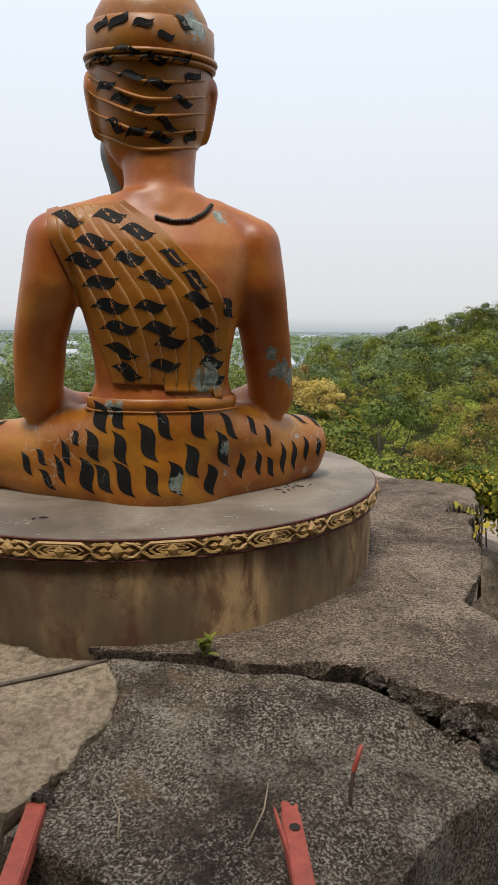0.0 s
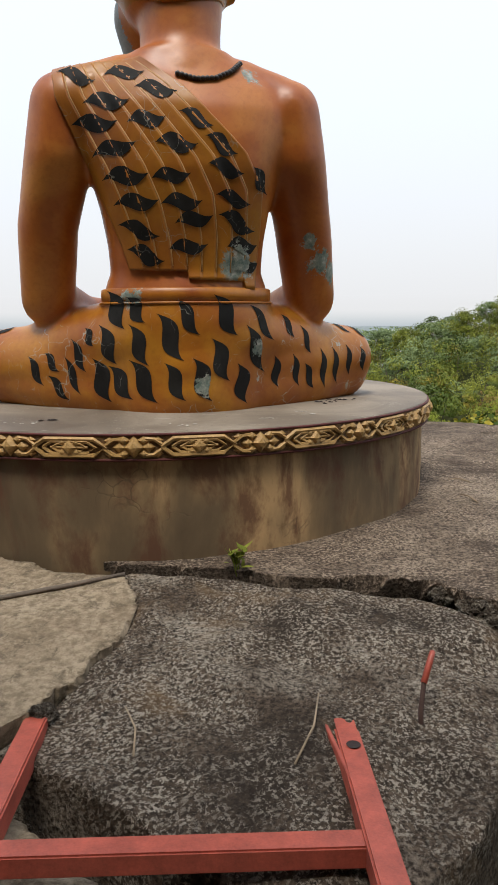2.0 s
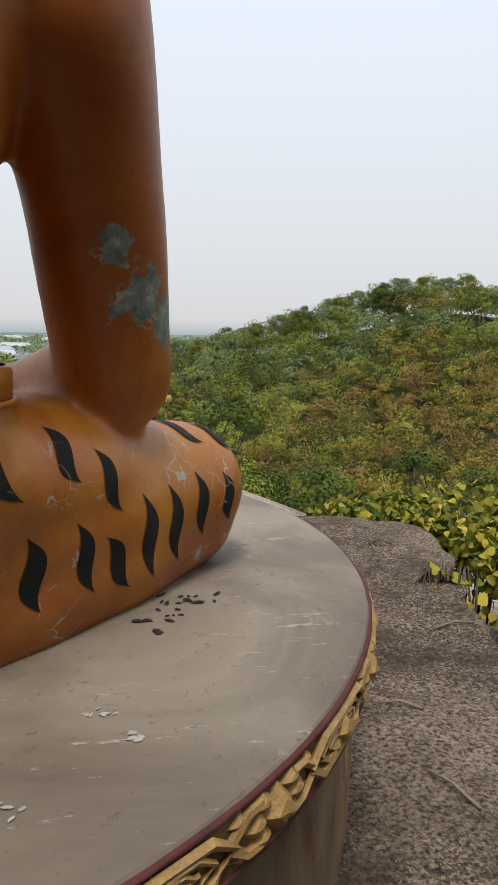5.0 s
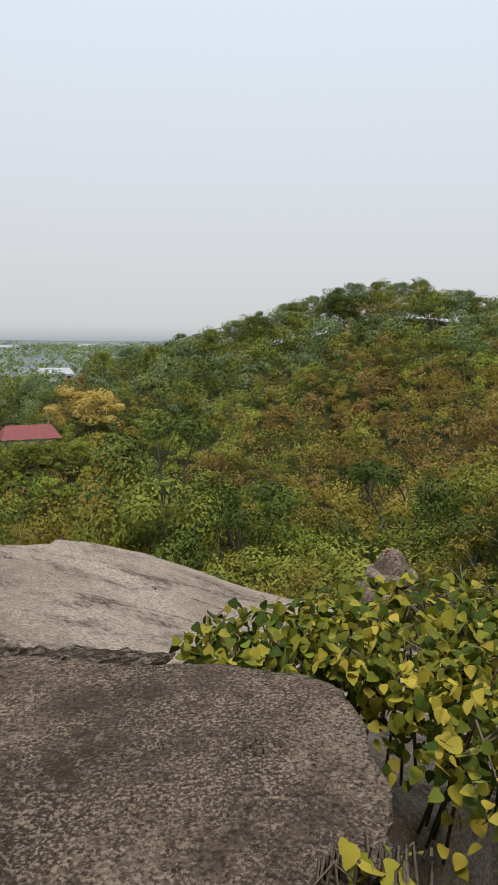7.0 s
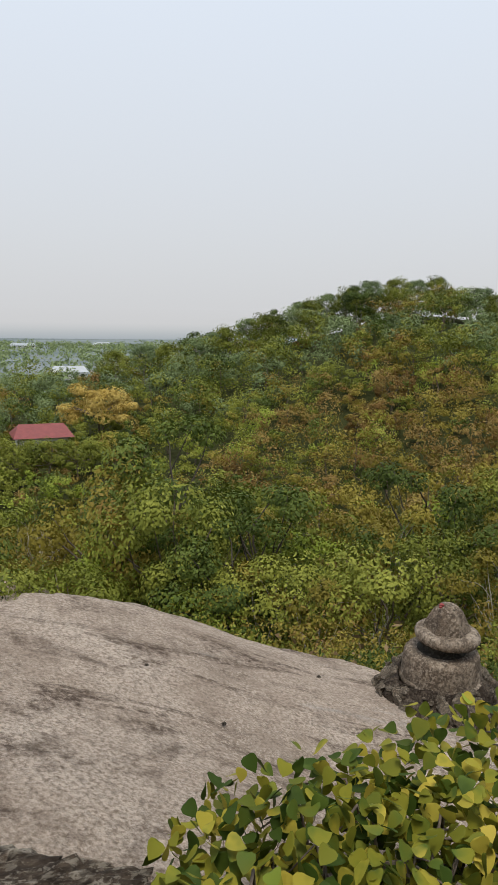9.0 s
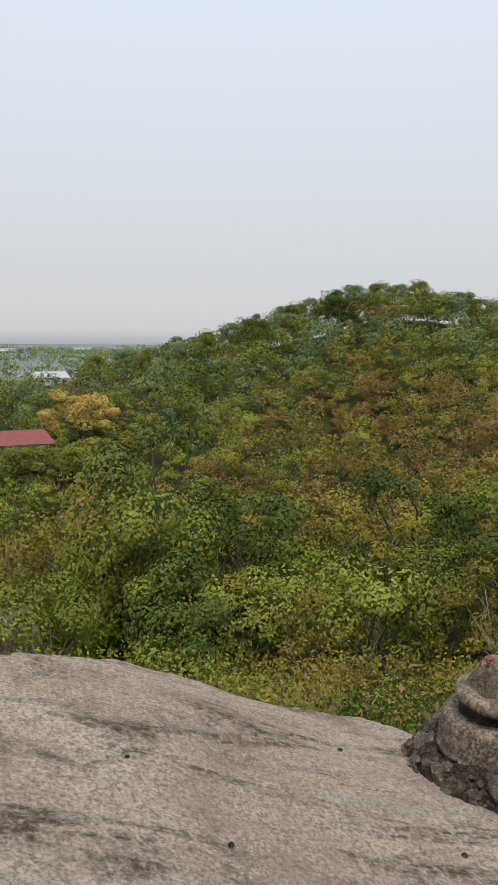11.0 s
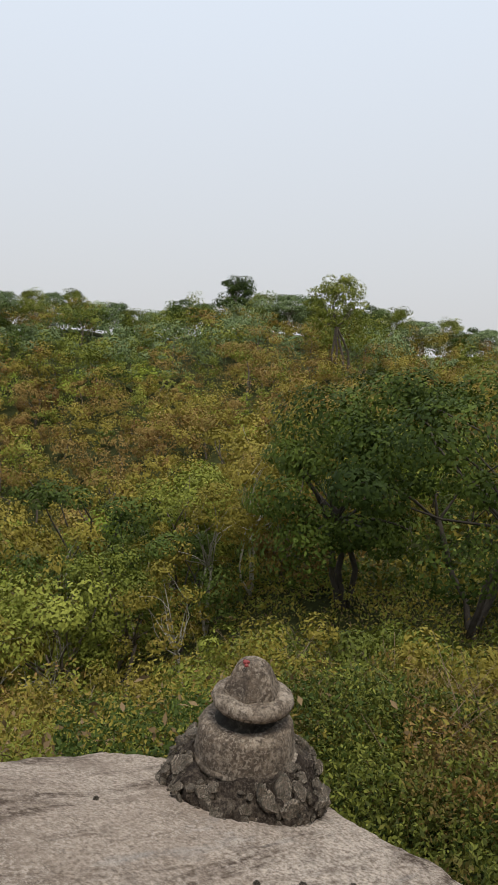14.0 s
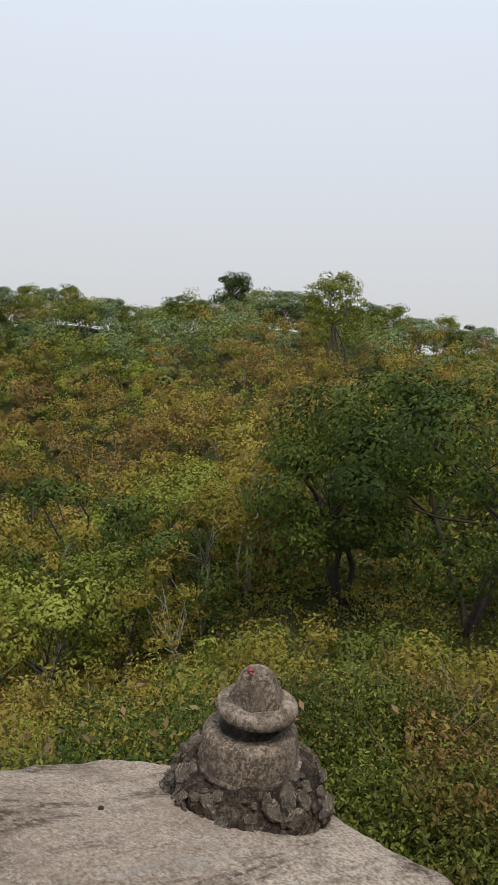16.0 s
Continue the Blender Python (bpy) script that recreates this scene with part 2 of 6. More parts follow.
def screed_material():
    m, nt, bsdf, vec = start("smooth_screed", 0.5)
    a = noise_tex(nt, vec, 1.3, 7, 0.6, 0.6)
    f = noise_tex(nt, vec, 14, 7, 0.7)
    col = ramp(nt, a, [(0.36, (0.10, 0.075, 0.052)), (0.5, (0.165, 0.13, 0.094)), (0.64, (0.25, 0.205, 0.155))])
    scr = nt.nodes.new("ShaderNodeMapping")
    scr.inputs["Rotation"].default_value, scr.inputs["Scale"].default_value = (0, 0, 0.5), (2.2, 11, 1)
    nt.links.new(vec, scr.inputs["Vector"])
    s = noise_tex(nt, scr.outputs["Vector"], 3.0, 8, 0.75)
    col = blend(nt, maths(nt, "MULTIPLY", band(nt, s, 0.61, 0.66), 0.65), col, (0.44, 0.41, 0.36))
    pock = noise_tex(nt, vec, 34, 6, 0.75, 0.8)
    col = blend(nt, maths(nt, "MULTIPLY", band(nt, pock, 0.60, 0.66), 0.7), col, (0.075, 0.055, 0.04))
    col = blend(nt, maths(nt, "MULTIPLY", band(nt, noise_tex(nt, vec, 5.5, 9, 0.78, 1.0), 0.60, 0.64), 0.35), col, (0.36, 0.32, 0.27))
    col = blend(nt, maths(nt, "MULTIPLY", band(nt, f, 0.58, 0.75), 0.4), col, (0.12, 0.09, 0.07))
    nt.links.new(col, bsdf.inputs["Base Color"])
    nt.links.new(maths(nt, "MULTIPLY_ADD", a, 0.5, 0.42), bsdf.inputs["Roughness"])
    bump(nt, bsdf, f, 0.3, 0.003)
    return m


PLINTH = plinth_material()
SCREED = screed_material()
GOLD = plain("gilt_moulding", (0.36, 0.215, 0.072), 0.5, 0.4, 22, 0.1, 0.004)
GILT_GROUND = plain("gilt_ground", (0.15, 0.078, 0.026), 0.6, 0.6, 30, 0.1, 0.012)
MAROON = plain("maroon_paint", (0.075, 0.012, 0.009), 0.75, 0.4, 20)
RED_STEEL = plain("red_oxide_steel", (0.33, 0.065, 0.04), 0.5, 0.3, 16, 0.0, 0.001)
BLACK_HOLE = plain("near_black", (0.02, 0.012, 0.01), 0.9)
DRY = plain("dry_stem", (0.27, 0.20, 0.13), 0.85, 0.3, 12)
BARK = plain("bark", (0.13, 0.10, 0.075), 0.9, 0.4, 6, 0, 0.02)
PALE_BARK = plain("pale_bark", (0.30, 0.27, 0.21), 0.9, 0.3, 6, 0, 0.01)
DARK_BARK = plain("dark_bark", (0.05, 0.04, 0.03), 0.9, 0.4, 6, 0, 0.02)
CEMENT = rock_material("old_cement", (0.05, 0.036, 0.027), (0.19, 0.145, 0.105), (0.42, 0.35, 0.275), (0.085, 0.066, 0.05), (0.022, 0.017, 0.013), 5.0, 40, 0.008, 0.6, None, 0.6)
RUBBLE = rock_material("rubble_stone", (0.055, 0.041, 0.030), (0.165, 0.126, 0.094), (0.45, 0.37, 0.29), (0.07, 0.066, 0.05), (0.035, 0.027, 0.022), 9.0, 70, 0.012, 0.7)


def leaf_material(name, dark, mid, light, dead=None, patch=0.35, island=0.16):
    m, nt, bsdf, vec = start(name, 0.55)
    g = nt.nodes.new("ShaderNodeNewGeometry")
    o = nt.nodes.new("ShaderNodeObjectInfo")
    r = maths(nt, "ADD", maths(nt, "MULTIPLY", g.outputs["Random Per Island"], island), maths(nt, "MULTIPLY", o.outputs["Random"], 0.30))
    # shoots differ from bough to bough, and trees from one another
    r = maths(nt, "ADD", r, maths(nt, "MULTIPLY", band(nt, noise_tex(nt, vec, 0.7, 3, 0.6), 0.32, 0.68), 0.26))
    r = maths(nt, "ADD", r, maths(nt, "MULTIPLY", band(nt, noise_tex(nt, vec, 0.13, 3, 0.5), 0.32, 0.68), max(0.0, 0.44 - island)))
    col = ramp(nt, r, [(0.22, tuple(c * 0.8 for c in dark)), (0.5, mid), (0.76, tuple(c * 1.12 for c in light))])
    if dead:
        p = noise_tex(nt, vec, patch, 4, 0.6)
        col = blend(nt, band(nt, p, 0.52, 0.62), col, dead)
    nt.links.new(col, bsdf.inputs["Base Color"])
    bsdf.inputs["Specular IOR Level"].default_value = 0.1
    tr = nt.nodes.new("ShaderNodeBsdfTranslucent")
    nt.links.new(col, tr.inputs["Color"])
    mix = nt.nodes.new("ShaderNodeMixShader")
    mix.inputs[0].default_value = 0.15
    nt.links.new(bsdf.outputs[0], mix.inputs[1])
    nt.links.new(tr.outputs[0], mix.inputs[2])
    nt.links.new(mix.outputs[0], nt.nodes["Material Output"].inputs["Surface"])
    return m


LEAF_GREEN = leaf_material("leaf_green", (0.082, 0.10, 0.016), (0.165, 0.185, 0.029), (0.27, 0.28, 0.05))
LEAF_DEEP = leaf_material("leaf_deep", (0.035, 0.057, 0.012), (0.074, 0.105, 0.020), (0.135, 0.168, 0.034))
LEAF_FRESH = leaf_material("leaf_fresh", (0.125, 0.165, 0.02), (0.20, 0.25, 0.03), (0.30, 0.345, 0.055))
LEAF_HERO = leaf_material("leaf_dark_tree", (0.012, 0.022, 0.005), (0.032, 0.052, 0.009), (0.105, 0.14, 0.022))
LEAF_OLIVE = leaf_material("leaf_olive", (0.144, 0.120, 0.019), (0.219, 0.181, 0.030), (0.298, 0.241, 0.048), (0.214, 0.125, 0.040), 0.22)
LEAF_RUSSET = leaf_material("leaf_russet", (0.167, 0.099, 0.032), (0.233, 0.146, 0.046), (0.298, 0.206, 0.064), (0.195, 0.163, 0.040), 0.3)
LEAF_YELLOW = leaf_material("leaf_yellow", (0.33, 0.22, 0.05), (0.46, 0.33, 0.08), (0.55, 0.43, 0.14))
LEAF_VINE = leaf_material("leaf_vine", (0.05, 0.085, 0.012), (0.25, 0.235, 0.025), (0.48, 0.37, 0.06), (0.085, 0.125, 0.02), 3.2, 0.55)
LEAF_DRY = leaf_material("leaf_dry", (0.158, 0.103, 0.052), (0.251, 0.172, 0.088), (0.344, 0.249, 0.136))
LEAF_HERB = leaf_material("leaf_herb", (0.045, 0.056, 0.011), (0.10, 0.115, 0.019), (0.20, 0.21, 0.04), (0.15, 0.10, 0.035), 1.3, 0.44)
# distance haze put into the leaf colour: paler, bluer green for far trees
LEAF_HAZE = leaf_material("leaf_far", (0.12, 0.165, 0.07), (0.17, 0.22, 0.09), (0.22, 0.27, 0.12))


# ---- building helpers ----
def mesh_of(name, verts, faces, mats, index=None, smooth=False):
    me = bpy.data.meshes.new(name)
    me.from_pydata([tuple(map(float, v)) for v in verts], [], [tuple(map(int, f)) for f in faces])
    for m in mats:
        me.materials.append(m)
    if index is not None:
        me.polygons.foreach_set("material_index", np.asarray(index, np.int32))
    if smooth:
        me.polygons.foreach_set("use_smooth", np.ones(len(me.polygons), bool))
    me.update()
    return me


def fast_quads(name, pts, mats, index=None):
    """A mesh of loose four-cornered leaves: pts has the shape (n, 4, 3)."""
    n = len(pts)
    me = bpy.data.meshes.new(name)
    me.vertices.add(4 * n)
    me.vertices.foreach_set("co", np.ascontiguousarray(pts, np.float32).ravel())
    me.loops.add(4 * n)
    me.loops.foreach_set("vertex_index", np.arange(4 * n, dtype=np.int32))
    me.polygons.add(n)
    me.polygons.foreach_set("loop_start", np.arange(0, 4 * n, 4, dtype=np.int32))
    for m in mats:
        me.materials.append(m)
    if index is not None:
        me.polygons.foreach_set("material_index", np.asarray(index, np.int32))
    me.update(calc_edges=True)
    return me


def part(name, bm, material, parent, label="", smooth=False):
    me = bpy.data.meshes.new(name)
    if smooth:
        for f in bm.faces:
            f.smooth = True
    bm.to_mesh(me)
    bm.free()
    me.materials.append(material)
    ob = new(name, me)
    ob.parent = parent
    return tagged(ob, label) if label else ob


def part_mesh(name, me, parent, label=""):
    ob = new(name, me)
    ob.parent = parent
    return tagged(ob, label) if label else ob


def box_bm(size, m=Matrix(), bev=0.004):
    bm = bmesh.new()
    bmesh.ops.create_cube(bm, size=1)
    bmesh.ops.scale(bm, vec=size, verts=bm.verts)
    if bev:
        bmesh.ops.bevel(bm, geom=bm.edges[:], offset=bev, segments=2, affect="EDGES")
    bmesh.ops.transform(bm, matrix=m, verts=bm.verts)
    return bm


def tube(points, radii, sides=7):
    """Vertices and faces of a tapered tube along points."""
    pts = [Vector(p) for p in points]
    verts, faces = [], []
    for i, p in enumerate(pts):
        d = (pts[min(i + 1, len(pts) - 1)] - pts[max(i - 1, 0)]).normalized()
        a = d.cross(Vector((0.31, 0.17, 0.93))).normalized()
        b = d.cross(a)
        for k in range(sides):
            w = 2 * math.pi * k / sides
            verts.append(p + (a * math.cos(w) + b * math.sin(w)) * radii[i])
    for i in range(len(pts) - 1):
        for k in range(sides):
            faces.append((i * sides + k, i * sides + (k + 1) % sides, (i + 1) * sides + (k + 1) % sides, (i + 1) * sides + k))
    faces.append(tuple(range(sides))[::-1])
    faces.append(tuple((len(pts) - 1) * sides + k for k in range(sides)))
    return verts, faces


def join(lists):
    verts, faces = [], []
    for v, f in lists:
        n = len(verts)
        verts += list(v)
        faces += [tuple(n + i for i in q) for q in f]
    return verts, faces


def lathe(profile, sides, wob=0.0, seed=0):
    rng = np.random.RandomState(seed)
    verts, faces = [], []
    for r, z in profile:
        for k in range(sides):
            w = 2 * math.pi * k / sides
            rr = r * (1 + wob * rng.uniform(-1, 1))
            verts.append((rr * math.cos(w), rr * math.sin(w), z))
    for i in range(len(profile) - 1):
        for k in range(sides):
            faces.append((i * sides + k, i * sides + (k + 1) % sides, (i + 1) * sides + (k + 1) % sides, (i + 1) * sides + k))
    faces.append(tuple((len(profile) - 1) * sides + k for k in range(sides)))
    return verts, faces


# ---- the lie of the land ----
VX, VY = 3.7, 11.8
BEAR = np.radians([-60, -20, 0, 8, 13.5, 18, 22, 26.5, 30, 34, 38, 42, 49, 55, 62, 75, 110, 180])
TOP = np.radians([-5.6, -5.6, -5.6, -4.3, -2.7, -1.2, 0.0, 0.9, 1.0, 0.3, 0.8, 1.2, 0.9, -0.4, -1.6, -2, 2, 4])


def smooth01(x):
    x = np.clip(x, 0, 1)
    return x * x * (3 - 2 * x)


def land(x, y):
    """Height of the open ground at x, y: a gully below the rocks, then a wooded hill."""
    x, y = np.asarray(x, float), np.asarray(y, float)
    d = np.hypot(x - VX, y - VY)
    b = np.arctan2(x - VX, y - VY)
    ridge = 1.2 + np.tan(np.interp(b, BEAR, TOP)) * 178
    right = smooth01((np.degrees(b) - 22) / 25)
    drop = 8.0 + 5.5 * (1 - right)
    near = -2.3 - (drop - 2.3) * smooth01((d - 3.5) / (17 + 6 * (1 - right)))
    floor = -drop - (3.0 + 6 * (1 - right)) * smooth01((d - 22) / 55)
    z = np.where(d < 30, near, -drop) + np.where(d > 22, floor + drop, 0)
    rise = smooth01((d - 62) / 118)
    z = z * (1 - rise) + ridge * rise
    fall = smooth01((d - 185) / 200)
    z = z * (1 - fall) + (-34) * fall
    back = smooth01((7.0 - y) / 6) * smooth01((14 - d) / 8)
    z = z * (1 - back) + (-1.6 - 1.6 * smooth01((x - 2.6) / 1.2)) * back
    bumpy = 0.35 * np.sin(x * 0.41 + 1.3) * np.sin(y * 0.37) + 0.8 * np.sin(x * 0.09) * np.sin(y * 0.11 + 2)
    return z + bumpy * smooth01((d - 8) / 20)


def ground_sheet():
    """One sheet of ground, fine underfoot and coarse towards the horizon."""
    rings = np.concatenate([np.linspace(0, 30, 41), np.geomspace(31.5, 4600, 70)])
    n = 144
    w = np.linspace(0, 2 * np.pi, n, endpoint=False)
    X = VX + rings[:, None] * np.sin(w)[None]
    Y = VY + rings[:, None] * np.cos(w)[None]
    Z = land(X, Y)
    verts = np.stack([X, Y, Z], -1).reshape(-1, 3)
    faces = [(i * n + k, (i + 1) * n + k, (i + 1) * n + (k + 1) % n, i * n + (k + 1) % n) for i in range(len(rings) - 1) for k in range(n)]
    m, nt, bsdf, vec = start("hazed_plain_and_soil", 0.95)
    bsdf.inputs["Specular IOR Level"].default_value = 0.05
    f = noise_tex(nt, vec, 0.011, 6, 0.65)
    # blue-grey haze put into the colour of the far fields
    hazed_field = ramp(nt, f, [(0.38, (0.12, 0.15, 0.145)), (0.48, (0.16, 0.19, 0.19)), (0.56, (0.21, 0.235, 0.235)), (0.66, (0.15, 0.18, 0.178))])
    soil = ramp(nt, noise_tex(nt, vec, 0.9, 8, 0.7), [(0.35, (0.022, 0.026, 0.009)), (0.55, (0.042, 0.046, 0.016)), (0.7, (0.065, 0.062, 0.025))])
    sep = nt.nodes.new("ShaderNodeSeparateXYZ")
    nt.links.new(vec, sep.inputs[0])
    # the haze tint takes over from the soil with distance
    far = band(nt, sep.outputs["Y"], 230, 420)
    nt.links.new(blend(nt, far, soil, hazed_field), bsdf.inputs["Base Color"])
    bump(nt, bsdf, noise_tex(nt, vec, 4, 6), 0.6, 0.1)
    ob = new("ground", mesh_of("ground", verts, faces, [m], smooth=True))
    tagged(ob, "dark soil gully rising to a wooded hill and haze-tinted flat plain", "ground", kind="structure")


ground_sheet()


def haze_backdrop():
    """Haze over the far plain, painted as a glowing band that fades into the sky."""
    r, n = 2300, 60
    w = np.radians(np.linspace(-75, 40, n))
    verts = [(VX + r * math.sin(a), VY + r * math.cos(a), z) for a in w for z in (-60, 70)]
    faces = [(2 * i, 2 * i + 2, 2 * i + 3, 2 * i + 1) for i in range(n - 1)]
    m = bpy.data.materials.new("haze")
    m.use_nodes = True
    nt = m.node_tree
    nt.nodes.remove(nt.nodes["Principled BSDF"])
    tc = nt.nodes.new("ShaderNodeTexCoord")
    sep = nt.nodes.new("ShaderNodeSeparateXYZ")
    nt.links.new(tc.outputs["Object"], sep.inputs[0])
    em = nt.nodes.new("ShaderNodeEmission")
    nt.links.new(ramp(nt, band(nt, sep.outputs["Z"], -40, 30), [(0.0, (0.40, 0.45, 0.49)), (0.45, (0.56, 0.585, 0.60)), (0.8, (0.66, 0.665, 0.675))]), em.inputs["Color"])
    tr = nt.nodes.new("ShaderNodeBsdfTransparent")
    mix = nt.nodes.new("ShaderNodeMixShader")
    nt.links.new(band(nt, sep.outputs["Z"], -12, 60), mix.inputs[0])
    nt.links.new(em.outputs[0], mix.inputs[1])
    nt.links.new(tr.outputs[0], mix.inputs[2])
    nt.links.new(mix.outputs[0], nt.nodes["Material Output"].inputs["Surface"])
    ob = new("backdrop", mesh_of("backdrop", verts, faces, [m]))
    tagged(ob, "glowing band painted as pale haze where plain meets sky", "backdrop", kind="structure")


haze_backdrop()

# ---- rocks ----
def fbm(x, y, scale, seed, octaves=4):
    """Cheap lattice noise over arrays, about -1 to 1."""
    out, amp = np.zeros_like(x), 1.0
    for o in range(octaves):
        rng = np.random.RandomState(seed + o)
        g = rng.uniform(-1, 1, (97, 97))
        u, v = x * scale, y * scale
        iu, iv = np.floor(u).astype(int), np.floor(v).astype(int)
        fu, fv = u - iu, v - iv
        fu, fv = fu * fu * (3 - 2 * fu), fv * fv * (3 - 2 * fv)
        a, b = g[iu % 97, iv % 97], g[(iu + 1) % 97, iv % 97]
        c, d = g[iu % 97, (iv + 1) % 97], g[(iu + 1) % 97, (iv + 1) % 97]
        out += amp * ((a * (1 - fu) + b * fu) * (1 - fv) + (c * (1 - fu) + d * fu) * fv)
        amp, scale = amp * 0.5, scale * 2.03
    return out


def inside(x, y, poly):
    """Signed distance to an outline: positive inside."""
    p = np.array(poly, float)
    q = np.roll(p, -1, 0)
    best, odd = np.full(x.shape, 1e9), np.zeros(x.shape, bool)
    for (ax, ay), (bx, by) in zip(p, q):
        ex, ey = bx - ax, by - ay
        h = np.clip(((x - ax) * ex + (y - ay) * ey) / (ex * ex + ey * ey), 0, 1)
        best = np.minimum(best, np.hypot(x - ax - h * ex, y - ay - h * ey))
        odd ^= ((ay > y) != (by > y)) & (x < (bx - ax) * (y - ay) / (by - ay + 1e-12) + ax)
    return np.where(odd, best, -best)


def slab(name, poly, top, mat, label, step=0.035, depth=1.6, lip=0.05, rough=0.02, grain=2.2, jag=0.03, seed=3, steep=7.0, inset=0.0, under=0.0):
    """A rock with an uneven top, worn lip and steep broken sides."""
    p = np.array(poly, float)
    lo, hi = p.min(0) - depth / steep - 0.1, p.max(0) + depth / steep + 0.1
    nx, ny = int((hi[0] - lo[0]) / step) + 2, int((hi[1] - lo[1]) / step) + 2
    X, Y = np.meshgrid(lo[0] + step * np.arange(nx), lo[1] + step * np.arange(ny), indexing="ij")
    D = inside(X, Y, poly) - inset + jag * fbm(X, Y, 5.0, seed + 40, 4)
    Z = top(X, Y) + rough * fbm(X, Y, grain, seed, 5)
    Z = Z - lip * np.clip(1 - D / (2.5 * lip), 0, 1) ** 2 * (D > 0)
    side = np.clip(-D, 0, None)
    Z = Z - np.where(D <= 0, lip + np.minimum(side * steep * (1 + 0.35 * fbm(X, Y, 3.1, seed + 9, 3)), depth), 0)
    keep = D > -depth / steep - 0.03
    if under:
        gx, gy = np.gradient(D, step)
        g = np.hypot(gx, gy) + 1e-6
        X, Y = X + gx / g * side * under, Y + gy / g * side * under
    idx = -np.ones(X.shape, int)
    idx[keep] = np.arange(keep.sum())
    quad = keep[:-1, :-1] & keep[1:, :-1] & keep[1:, 1:] & keep[:-1, 1:]
    faces = np.stack([idx[:-1, :-1][quad], idx[1:, :-1][quad], idx[1:, 1:][quad], idx[:-1, 1:][quad]], -1)
    verts = np.stack([X[keep], Y[keep], Z[keep]], -1)
    me = mesh_of(name, verts, faces.tolist(), [mat], smooth=True)
    if under:
        d = D[keep][faces].min(1)
        me.polygons.foreach_set("use_smooth", d > -0.001)
    return tagged(new(name, me), label, "rock")


def plinth_top(x, y):
    return -0.03 + 0.03 * smooth01((y - 7.4) / 0.8) + 0.05 * smooth01((y - 9) / 2)


slab("rock_ledge", [(-0.8, 7.95), (0.4, 7.86), (1.02, 7.75), (1.37, 7.63), (1.68, 7.57), (2.12, 7.56), (2.33, 7.45), (2.55, 7.48), (2.67, 7.5),
                    (3.01, 7.46), (3.09, 7.29), (3.28, 7.15), (3.6, 7.08), (4.1, 7.1), (3.9, 7.8), (3.70, 8.28), (3.95, 8.8), (4.1, 9.35), (4.2, 10.0),
                    (4.40, 10.47), (4.52, 10.95), (4.55, 11.2), (4.43, 11.36), (4.2, 11.5), (3.88, 11.6), (3.57, 11.71), (3.36, 11.81),
                    (2.4, 11.95), (1, 12), (-0.6, 11.3), (-1.2, 9.5)], plinth_top, ROCK_BROWN,
     "brown weathered rock ledge carrying the round plinth", step=0.024, rough=0.012, grain=1.6, jag=0.02, seed=5, lip=0.010, steep=14, inset=0.0, under=5.0)


def front_top(x, y):
    return 0.166 * y - 1.315 + 0.008 * x - 0.05 * smooth01((x - 2.9) / 0.6) - 0.015 * smooth01((y - 7.0) / 0.45)


slab("boulder", [(1.64, 7.56), (2.1, 7.55), (2.33, 7.43), (2.6, 7.46), (3.0, 7.42), (3.06, 7.26), (3.28, 7.11), (3.62, 7.02), (3.42, 6.72), (3.18, 6.53),
                 (3.01, 6.33), (2.92, 6.2), (2.6, 5.85), (2.3, 5.9), (2.13, 6.07), (1.98, 6.17), (1.82, 6.27), (1.67, 6.36), (1.45, 6.46), (1.52, 6.55),
                 (1.63, 6.76), (1.68, 7.03), (1.70, 7.28)], front_top, ROCK_GREY,
     "rough grey lichen-covered boulder beside the ladder top", step=0.02, rough=0.024, grain=3.2, jag=0.022, seed=11, lip=0.016, steep=14, inset=0.008, under=1.5)
slab("rock_slab", [(1.66, 7.53), (1.735, 7.28), (1.72, 7.03), (1.67, 6.77), (1.555, 6.57), (1.4, 6.54), (0.6, 6.5), (-0.3, 6.5), (-0.8, 7.8), (0.4, 7.8), (1.0, 7.68), (1.37, 7.565)],
     lambda x, y: front_top(x, y) + 0.026, ROCK_TAN, "pale tan cement-skinned slab with a cracked edge", step=0.02, rough=0.010, grain=1.8, jag=0.04, seed=21, lip=0.005, steep=14, inset=0.0, under=4.0)
slab("rock_slab", [(1.1, 6.46), (1.45, 6.38), (1.62, 6.25), (1.80, 6.15), (1.98, 6.04), (2.22, 6.02), (2.5, 6.0), (2.98, 5.8), (3.1, 4.6), (3.2, 2.4), (0.4, 2.0), (-0.6, 4.0), (-0.4, 6.3)],
     lambda x, y: -0.30 - 0.12 * smooth01((6.2 - y) / 2.5) + 0 * x, ROCK_TAN, "pale tan rock under the red ladder", step=0.035, rough=0.03, grain=2.0, seed=31, lip=0.025, steep=12, inset=0.01)


def dome(x, y):
    z = 1.24 - 0.341 * x - 0.031 * y
    z = z - 0.03 * np.clip((y - 15.2) / 0.5, 0, 3) ** 2
    return z + 0.03 * np.sin(x * 1.9 + 0.5) + 0.02 * np.sin(y * 2.3 + x)


